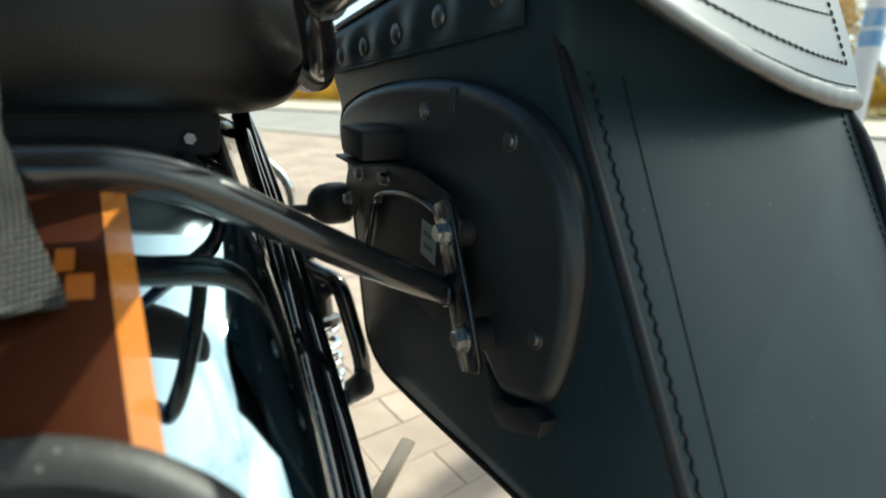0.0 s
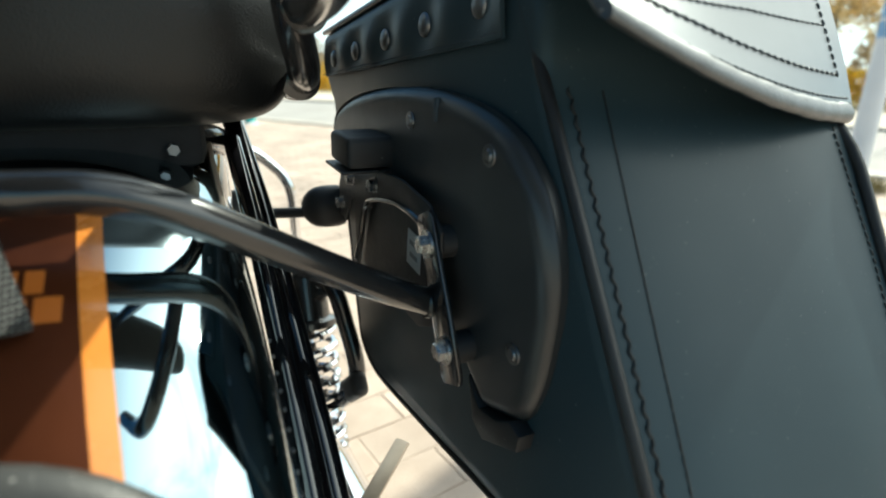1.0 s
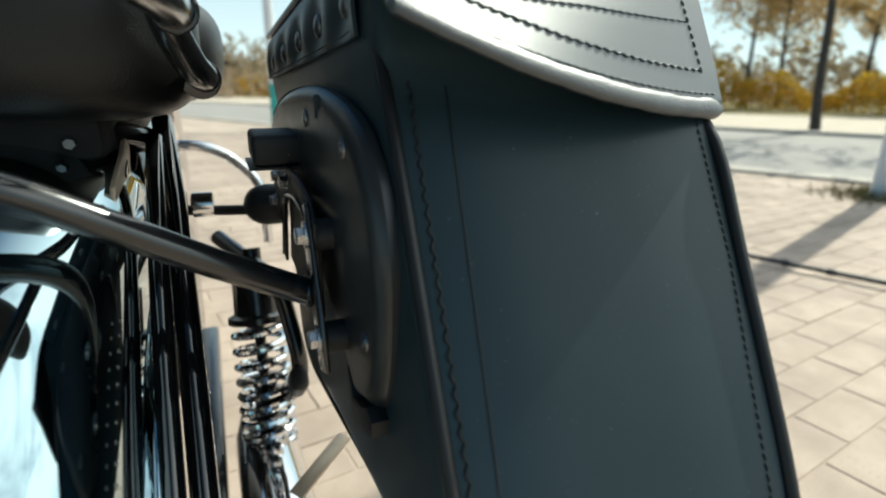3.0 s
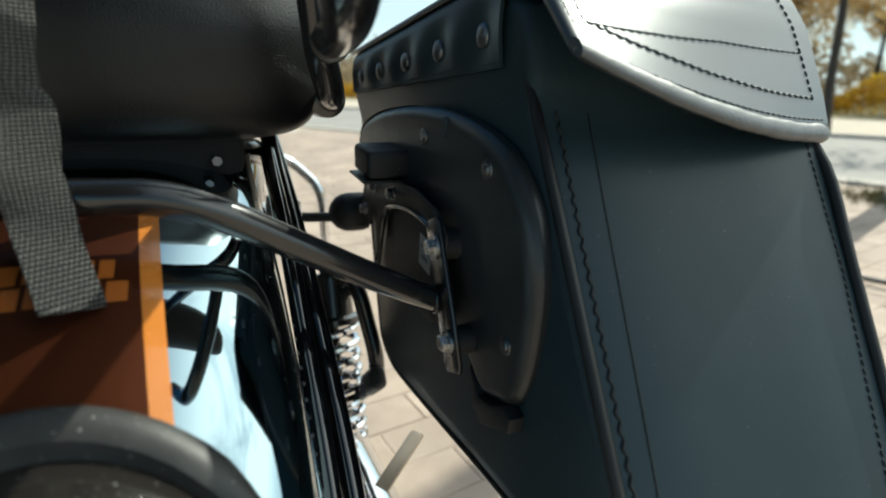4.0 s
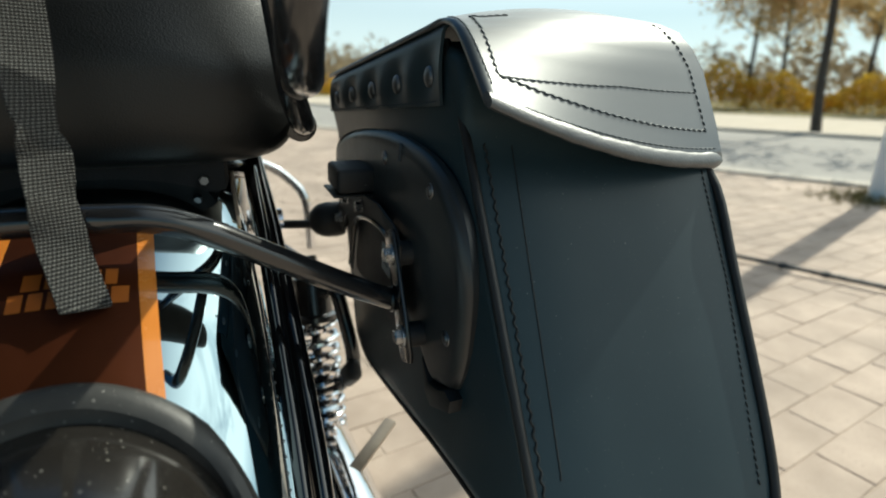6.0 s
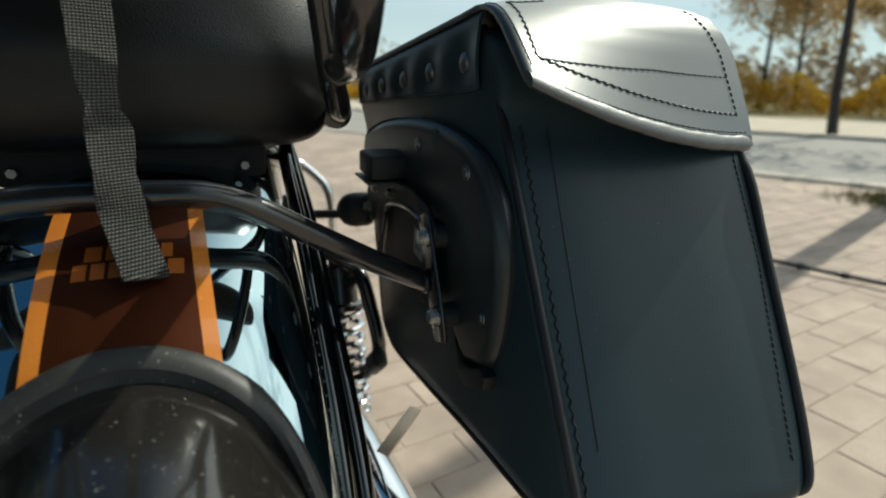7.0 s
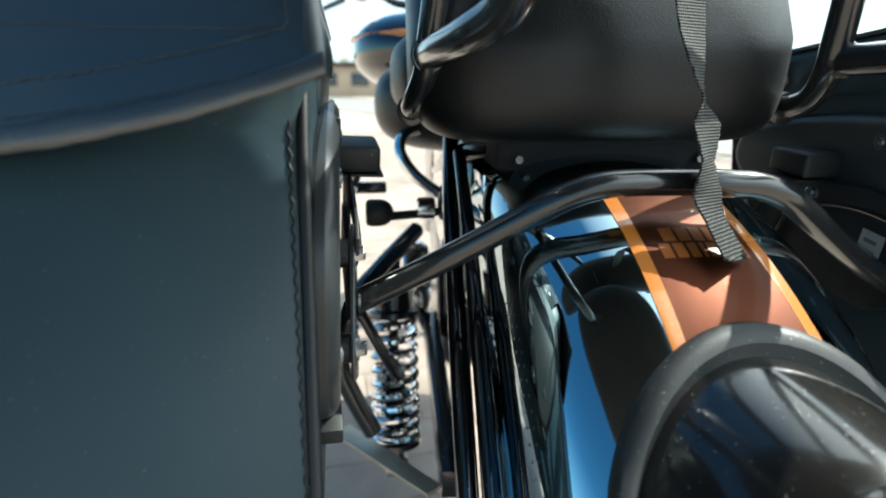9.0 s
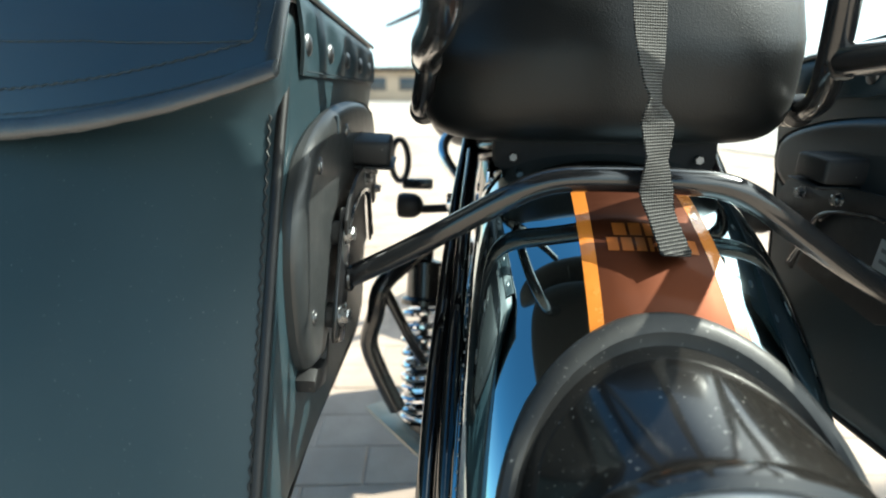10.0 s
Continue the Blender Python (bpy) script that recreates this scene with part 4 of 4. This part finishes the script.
    def row(uv, dashes=False, **kw):
        line, normals = [], []
        for (u0, v0), (u1, v1) in zip(uv, uv[1:]):
            for k in range(12):
                u, v = u0 + (u1 - u0) * k / 12, v0 + (v1 - v0) * k / 12
                line.append(drape(u, v))
                normals.append(drape_n(min(max(u, .03), .97), min(max(v, .03), .97)))
        line.append(drape(*uv[-1]))
        normals.append(normals[-1])

        def normal_at(p):
            best = min(range(len(line)), key=lambda i: (line[i] - p).length_squared)
            return normals[best]
        return (stitch if dashes else thread)(line, normal_at, **kw)
    thin = dict(pitch=.0068, amp=.0005, r=.0005)
    bold = dict(pitch=.0074, amp=.0009, r=.00062)
    dash = dict(pitch=.0062, length=.0050, r=.00065, slant=.15, lift=.0002)
    bp("stitching", row([(.03, .02), (.035, .5), (.04, .88)], **thin), M_THREAD, lid)
    bp("stitching", row([(.24, .20), (.13, .22), (.09, .17)], **thin), M_THREAD, lid)
    bp("stitching", row([(.09, .17), (.085, .45), (.075, .80)], **bold), M_THREAD, lid)
    bp("stitching", row([(.075, .80), (.22, .825), (.45, .85), (.7, .865), (.925, .87)], **bold), M_THREAD, lid)
    bp("stitching", row([(.075, .80), (.3, .745), (.55, .705), (.925, .69)], **thin), M_THREAD, lid)
    bp("stitching", row([(.91, .20), (.92, .5), (.925, .87)], True, **dash), M_THREAD, lid)
    bp("stitching", row([(.03, .946), (.3, .946), (.6, .946), (.97, .946)], **thin), M_THREAD, lid)

    # hinge strip with rivets along the bike side
    def hinge(u, v):
        yh = .700 - .374 * u
        zt = .9115 + .0415 * u
        zb = .860 + .0225 * u
        x0 = x_in(yh) - 0.0045
        arc = min(v / 0.3, 1.0)
        if v <= 0.3:
            q = (math.pi / 2) * arc
            return Vector((x0 + .016 * (1 - math.sin(q)), yh, zt - .016 + .016 * math.cos(q) + .001))
        f = (v - .3) / .7
        dimple = 0.0028 * math.sin(f * math.pi) * math.cos((.700 - .374 * u - .359) / .0785 * 2 * math.pi)
        return Vector((x0 + dimple, yh, zt - .015 + (zb - zt + .015) * f))
    strip_ = bp("hinge_strip", grid(hinge, 40, 16, 0.003), M_LEATHER, None, "folded black leather hinge strip")
    low_line = [hinge(k / 30, .955) for k in range(31)]
    bp("stitching", stitch([p + Vector((-.002, 0, 0)) for p in low_line], lambda p: Vector((-1, 0, 0)), .0045, .0036, .0006), M_THREAD, strip_)
    for y in (.359, .440, .520, .600, .672):
        c = hinge((.700 - y) / .374, .66)
        bp("rivet", lathe([(0, .0098), (.0012, .0093), (.0025, .0070), (.0033, .0036), (.0035, 0)], c + Vector((-.0005, 0, 0)), (-1, -.03, 0), 18), M_RIVET, strip_)

    # carrying strap on the lid
    def strap(u, v):
        y0 = .62 - .24 * u
        z0 = .9125 + .0425 * (.702 - y0) / .357
        return Vector((.385 + .03 * v, y0, z0 + .0135 + .024 * math.sin(math.pi * u) ** 2))
    bp("carry_strap", grid(strap, 24, 4, 0.004), M_LEATHER_EDGE, lid, "flat black leather carrying strap")

    # mounting panel
    OVAL = [(.313, .622), (.287, .627), (.266, .636), (.252, .664), (.245, .70), (.2435, .743), (.256, .786), (.278, .813), (.304, .830), (.35, .844), (.42, .852), (.516, .849), (.60, .836), (.652, .812), (.645, .765), (.56, .73), (.46, .70), (.385, .672), (.342, .645)]
    o2 = [(p.x, p.y) for p in fair([(y, z, 0) for y, z in OVAL], 4, True)]
    bm = prism(o2, .2785, .302, .014, 5)
    for vtx in bm.verts:
        vtx.co.x += -0.068 * (vtx.co.y - .33) * (1 if vtx.co.x > .29 else .5)
    pan = bp("mounting_panel", bm, M_PLASTIC, None, "moulded black plastic mounting panel")
    for y, z in ((.310, .811), (.273, .686), (.43, .825), (.52, .79)):
        bp("panel_screw", lathe([(0, .0075), (.0012, .0073), (.0014, .0052), (.0006, .0050), (.0022, .0036), (.0024, 0)], (.2785 - .034 * (y - .33), y, z), (-1, 0, 0), 18), M_RIVET, pan)
    bp("latch", prism([(.330, .640), (.322, .604), (.306, .596), (.284, .606), (.262, .616), (.259, .630), (.272, .634), (.290, .624), (.312, .620)], .279, .297, .002), M_RUBBER, pan, "hooked black latch")
    for y, z in ((.385, .836), (.455, .832)):
        bp("slot", block((.004, .006, .018), (.2775, y, z), (0, 0, 0), .001), M_THREAD, pan)
    # rubber stop block and the stamped bracket under it
    br = bp("bracket", prism([(.345, .752), (.365, .768), (.42, .778), (.50, .778), (.577, .775), (.600, .765), (.616, .738), (.612, .706), (.592, .702), (.575, .730), (.556, .736), (.556, .70), (.566, .665), (.552, .660), (.535, .70), (.522, .730), (.497, .744), (.4346, .754), (.384, .751), (.357, .738), (.345, .737)], .262, .2655, .001), M_IRON, None, "stamped matt black steel bracket")
    arch = [(.2618, .556, .668), (.2618, .537, .70), (.2618, .522, .731), (.2618, .497, .7455), (.2618, .4346, .7555), (.2618, .384, .752), (.2618, .352, .741)]
    bp("rolled_edge", tube(arch, .0026, 8, 4), M_TUBE, br)
    bp("web", prism([(.362, .748), (.4346, .753), (.497, .743), (.522, .729), (.535, .70), (.55, .665), (.40, .652), (.362, .668)], .2675, .2705, .001), M_IRON, br, "dark web plate behind the bracket's arch")
    bp("stop_block", block((.056, .060, .028), (.2600, .500, .7955), (3, 0, 0), .005, 3), M_RUBBER, None, "black rubber stop block")
    bp("shelf", block((.056, .06, .003), (.256, .505, .7780), (3, 0, 0), .001), M_IRON, br)
    for y, z in ((.558, .757), (.486, .762), (.600, .722)):
        b2 = bmesh.new()
        lathe([(0, .0085), (.0015, .0085), (.0016, .0066), (.007, .0064), (.008, .005)], Vector((.2622, y, z)), (-1, -.1, 0), 6, b2)
        bp("bolt", b2, M_STEEL, br)
    return bag, pan, body


bag_r, panel_r, body_r = saddlebag(1, "black leather saddlebag with stitched lid and dusty back panel")
bag_l, panel_l, body_l = saddlebag(-1, "black leather saddlebag with stitched lid and sunlit mounting panel")
bag_l.matrix_basis = Matrix.Translation((-.2835, .3602, .7558)) @ pose(0, 0, 0, 3.43, 2.59, 7.46) @ Matrix.Translation((.290, -.360, -.75))
sticker = part("label", block((.0008, .028, .032), (.2669, .4055, .7195), (8, 0, 0), .0002, 1), M_LABEL, panel_r, "small white printed label")
for k in range(2):
    part("print_bar", block((.0006, .015, .004), (.2663, .4055, .7255 - .011 * k), (8, 0, 0), 0), M_INK, sticker)


# ---- webbing strap hanging over the rail ----
def ribbon(points, twist, width, thick=.0016):
    """A flat woven band: points along its middle and the turn of its width, in degrees, at each."""
    line = fair(points, 10)
    n = len(line)
    bm = bmesh.new()
    rows = []
    for i, p in enumerate(line):
        f = i / (n - 1) * (len(twist) - 1)
        a = min(int(f), len(twist) - 2)
        q = radians(twist[a] + (twist[a + 1] - twist[a]) * (f - a))
        across = Vector((math.cos(q), math.sin(q), 0))
        t = (line[min(i + 1, n - 1)] - line[max(i - 1, 0)]).normalized()
        across = (across - t * across.dot(t)).normalized()
        nrm = t.cross(across)
        ribs = []
        for k in range(9):
            g3 = (k / 8 - .5)
            wob = .0004 * math.sin(i * 2.1 + k * 1.7)
            ribs.append(bm.verts.new(p + across * (g3 * width) + nrm * (thick / 2 + wob)))
        for k in range(9):
            g3 = (.5 - k / 8)
            ribs.append(bm.verts.new(p + across * (g3 * width) - nrm * (thick / 2)))
        rows.append(ribs)
    for a, b in zip(rows, rows[1:]):
        m = len(a)
        for k in range(m):
            bm.faces.new((a[k], a[(k + 1) % m], b[(k + 1) % m], b[k]))
    bm.faces.new(rows[0][::-1])
    bm.faces.new(rows[-1])
    bmesh.ops.recalc_face_normals(bm, faces=bm.faces)
    return bm


web = thing("webbing_strap", "black woven webbing strap with a cut end hanging over the rail", "strap")
part("band", ribbon([(-.008, .352, 1.30), (-.004, .356, 1.08), (.000, .351, .98), (.003, .338, .925), (.004, .320, .885), (.007, .313, .868), (.009, .308, .851), (.0095, .300, .825), (.011, .2965, .800), (.015, .288, .782), (.0235, .269, .7575)],
                                   (10, 10, 14, 22, 50, 62, 22, 45, 20, 36, 32), .030), M_WEB, web)
part("cut_end", tube([(.0112, .2615, .7595), (.0235, .2690, .7572), (.0358, .2765, .7550)], .0014, 8, 3), M_WEB, web, "melted cut edge")


# ---- background ----
def along(d, t, z=0.0):
    return ROAD_N * d + ROAD_T * t + Vector((0, 0, z))


# kerbs as single stones
kerb = thing("kerb", "pale granite kerb stones along the road", "kerb", kind="structure")
far_kerb = thing("kerb", "granite kerb stones across the road", "kerb", kind="structure")
me = bpy.data.meshes.new("kerb_stone")
b0 = block((.30, .99, .14), (0, 0, -.04), bevel=.012)
b0.to_mesh(me)
b0.free()
me.materials.append(M_KERB)
for d, owner, zz in ((6.85, kerb, 0.0), (13.95, far_kerb, .05)):
    for k in range(-14, 26):
        st = new("kerb_stone", me)
        st.parent = owner
        st.matrix_local = Matrix.Translation(along(d, k * 1.0, zz)) @ pose(0, 0, 0, 0, 0, math.degrees(math.atan2(ROAD_N.y, ROAD_N.x)))


def tree(name, base, height, radius, lean, seed, leaves, label, spread=2.8, leaf=.17):
    rng = random.Random(seed)
    root = thing(name, label, "tree")
    base = Vector(base)
    top = base + Vector((lean[0], lean[1], height))
    pts = [base + (top - base) * f + Vector((rng.uniform(-.08, .08), rng.uniform(-.08, .08), 0)) * f * 2 for f in (0, .15, .35, .55, .8, 1)]
    part("trunk", tube(pts, [radius * 1.25, radius, radius * .85, radius * .7, radius * .45, radius * .15], 12, 4), M_BARK, root)
    tips = []
    bm = bmesh.new()
    for k in range(16):
        f = rng.uniform(.35, .95)
        p = pts[0].lerp(pts[-1], f)
        q = rng.uniform(0, 6.28)
        d = Vector((math.cos(q), math.sin(q), rng.uniform(.4, 1.0))) * spread * rng.uniform(.5, 1) * (1.15 - f * .6)
        mid = p + d * .5 + Vector((0, 0, -.1))
        end = p + d
        tube([p, mid, end], [radius * .35, radius * .2, radius * .06], 6, 3, bm=bm)
        for j in range(4):
            e2 = mid.lerp(end, rng.random()) + Vector((rng.gauss(0, .5), rng.gauss(0, .5), rng.gauss(.3, .4)))
            tube([mid.lerp(end, rng.random()), e2], [radius * .10, radius * .03], 4, 1, bm=bm)
            tips.append(e2)
        tips += [mid, end, p.lerp(end, .75)]
    part("branchwork", bm, M_BARK, root)
    v, fc = [], []
    for k in range(leaves):
        c = rng.choice(tips) + Vector((rng.gauss(0, .42), rng.gauss(0, .42), rng.gauss(0, .36)))
        a = Vector((rng.gauss(0, 1), rng.gauss(0, 1), rng.gauss(0, 1))).normalized() * leaf * rng.uniform(.5, 1.2)
        b = a.orthogonal().normalized() * leaf * rng.uniform(.3, .6)
        i = len(v)
        v += [c - a, c + b, c + a, c - b]
        fc.append((i, i + 1, i + 2, i + 3))
    tagged(raw("crown", v, fc, M_LEAF_Y, root, smooth=False), kind="stuff")
    return root


tree("tree", (12.6, 7.62, .05), 8.0, .095, (-.35, .55), 3, 1700, "dark trunk street tree with thin yellow spring leaves")
tree("tree", (27.5, 19.0, .06), 8.0, .11, (-.4, .2), 5, 4200, "young tree with yellow spring leaves behind the hedge")
tree("tree", (30, 13.5, .06), 8.5, .12, (.3, .2), 7, 4800, "young tree with yellow spring leaves behind the hedge", 3.2)
tree("tree", (27.5, 21.0, .06), 9.0, .12, (.3, .2), 11, 4800, "young tree with yellow spring leaves behind the hedge", 3.2)
tree("tree", (33, 8.0, .06), 9.0, .12, (.3, .2), 13, 4800, "young tree with yellow spring leaves behind the hedge", 3.2)
tree("tree", (40, 22.0, .06), 11.0, .16, (.3, .2), 17, 6000, "tall tree with yellow spring leaves", 4.0, .2)


def scrub(name, d0, d1, t0, t1, height, count, size, material, label, category, seed, clump=.0):
    """A hedge or wood of many small leaves and twigs, uneven at the top."""
    rng = random.Random(seed)
    v, fc = [], []
    for k in range(count):
        t = rng.uniform(t0, t1)
        d = rng.uniform(d0, d1)
        hump = height * (.72 + .28 * math.sin(t * .9 + 1.7 * math.sin(t * .37))) * (.8 + .2 * math.sin(t * 2.3 + seed))
        z = hump * rng.random() ** .7
        c = along(d + rng.gauss(0, .15), t, z)
        a = Vector((rng.gauss(0, 1), rng.gauss(0, 1), rng.gauss(0, 1.3))).normalized() * size * rng.uniform(.5, 1.3)
        b = a.orthogonal().normalized() * size * rng.uniform(.25, .6)
        i = len(v)
        v += [c - a, c + b, c + a, c - b]
        fc.append((i, i + 1, i + 2, i + 3))
    return tagged(raw(name, v, fc, material, smooth=False), label, category, kind="stuff")


scrub("hedge", 28.0, 30.2, -34, 60, 2.5, 70000, .12, M_HEDGE, "long yellow budding hedge beyond the road", "hedge", 21)
scrub("far_woods", 50, 64, -60, 110, 6.0, 26000, .45, M_WOODS, "brown leafless wood behind the hedge", "wood", 22)


def mast(name, base, height, r0, r1, material, label, collar=None, sticker=None):
    p = thing(name, label, "pole")
    p.location = base
    part("shaft", lathe([(0, r0), (height * .02, r0), (height, r1), (height + .02, 0)], (0, 0, 0), (0, 0, 1), 28), material, p)
    part("foot", lathe([(0, r0 * 1.5), (.03, r0 * 1.5), (.05, r0 * 1.1)], (0, 0, 0), (0, 0, 1), 24), material, p)
    if collar:
        part("painted_sleeve", lathe([(.05, r0 + .006), (collar, r0 + .004)], (0, 0, 0), (0, 0, 1), 24), M_TEAL, p)
    if sticker:
        for z0, z1 in sticker:
            part("sticker", lathe([(z0, r0 * (1 - .33 * z0 / height) + .002), (z1, r0 * (1 - .33 * z1 / height) + .002)], (0, 0, 0), (0, 0, 1), 24), M_BLUE, p, "faded blue sticker")
    return p


mast("lamp_post", (5.40, 2.50, -.02), 7.0, .088, .065, M_POLE, "white painted steel lamp post", sticker=((1.26, 1.385), (1.41, 1.55)))
mast("lamp_post", (1.42, 11.4, -.02), 8.0, .10, .07, M_POLE, "slim pale lamp post with a teal sleeve", collar=.95)
tuft = scrub("grass_tuft", 6.35, 6.9, .02, .03, .01, 1, .01, M_GRASS, "dry grass round the lamp post", "grass", 5)
rng = random.Random(8)
v, fc = [], []
for k in range(900):
    q, d = rng.uniform(0, 6.28), abs(rng.gauss(0, .22)) + .1
    c = Vector((5.40 + d * math.cos(q), 2.50 + d * math.sin(q), -.005))
    a = Vector((rng.gauss(0, .03), rng.gauss(0, .03), rng.uniform(.03, .11)))
    b = a.cross(Vector((rng.gauss(0, 1), rng.gauss(0, 1), 0))).normalized() * .006
    i = len(v)
    v += [c - b, c + b, c + a]
    fc.append((i, i + 1, i + 2))
me = bpy.data.meshes.new("grass_tuft")
me.from_pydata([tuple(p) for p in v], [], fc)
me.materials.append(M_GRASS)
tuft.data = me

# far building beyond the square
house = thing("building", "low brown rendered building far across the square", "building")
house.location = (-11, 52, 0)
part("wall", block((26, 8, 2.6), (0, 0, 1.3), bevel=.05), M_WALL, house)
part("roof", block((27, 9, .35), (0, 0, 2.75), bevel=.05), M_BARK, house)
for k in range(9):
    part("window", block((1.5, .1, 1.1), (-11 + 2.7 * k, -4.02, 1.5), bevel=.02), M_PANE, house)
scrub("far_trees", 20, 60, 40, 110, 6, 14000, .45, M_WOODS, "brown leafless trees far across the square", "wood", 31)

# tripod lying on the pavers
tri = thing("tripod_leg", "thin black folded pole lying on the pavers", "pole")
d = Vector((2.92, 1.20, 0)) - Vector((2.74, 1.64, 0))
d.normalize()
p0 = Vector((2.72, 1.70, .03))
part("tube", tube([p0 - d * .15, p0 + d * .3, p0 + d * .62], .012, 10, 2), M_BOOT, tri)
part("collar", lathe([(0, .018), (.03, .018)], p0 + d * .14, d, 14), M_BOOT, tri)
part("collar", lathe([(0, .018), (.03, .018)], p0 + d * .33, d, 14), M_BOOT, tri)
part("foot", lathe([(0, .016), (.02, .018)], p0 + d * .6, d, 14), M_BOOT, tri)
part("head", pillow(p0.x - d.x * .2, p0.y - d.y * .2, .075, .06, .06, .07, 2.4), M_BOOT, tri)

# pavers, one by one near the bike, joined further off
PAVE_TURN = radians(8)
L_, W_ = .278, .138
paving = thing("paving", "sand coloured concrete pavers in running bond", "pavement", kind="structure")
me = bpy.data.meshes.new("paver")
b0 = block((L_ - .0025, W_ - .0025, .06), (0, 0, -.03), bevel=.0025, segments=1)
b0.to_mesh(me)
b0.free()
me.materials.append(M_PAVER)
ca, sa = math.cos(PAVE_TURN), math.sin(PAVE_TURN)
rng = random.Random(4)
near, far_v, far_f = 0, [], []
for j in range(-60, 80):
    for i in range(-40, 45):
        u, w = (i + .5 * (j % 2)) * L_, j * W_
        x, y = u * ca - w * sa, u * sa + w * ca
        if ROAD_N.x * x + ROAD_N.y * y > 6.7 or x < -4.5:
            continue
        if (-.9 < x < 2.3) and (.25 < y < 2.3) and near < 300 and (x > .35 or y > .55):
            ob = new("paver", me)
            ob.parent = paving
            ob.matrix_local = Matrix.Translation((x, y, rng.uniform(-.0015, .0015))) @ pose(0, 0, 0, rng.uniform(-.25, .25), rng.uniform(-.25, .25), 8 + rng.uniform(-.4, .4))
            near += 1
        else:
            z = rng.uniform(-.0015, .0015)
            hl, hw = L_ / 2 - .0015, W_ / 2 - .0015
            n0 = len(far_v)
            for (a, b, h) in ((-hl, -hw, -.03), (hl, -hw, -.03), (hl, hw, -.03), (-hl, hw, -.03), (-hl + .0025, -hw + .0025, 0), (hl - .0025, -hw + .0025, 0), (hl - .0025, hw - .0025, 0), (-hl + .0025, hw - .0025, 0)):
                far_v.append((x + a * ca - b * sa, y + a * sa + b * ca, z + h))
            far_f += [(n0 + 4, n0 + 5, n0 + 6, n0 + 7), (n0, n0 + 1, n0 + 5, n0 + 4), (n0 + 1, n0 + 2, n0 + 6, n0 + 5), (n0 + 2, n0 + 3, n0 + 7, n0 + 6), (n0 + 3, n0, n0 + 4, n0 + 7)]
tagged(raw("pavers_beyond", far_v, far_f, M_PAVER, paving, smooth=False), kind="stuff")
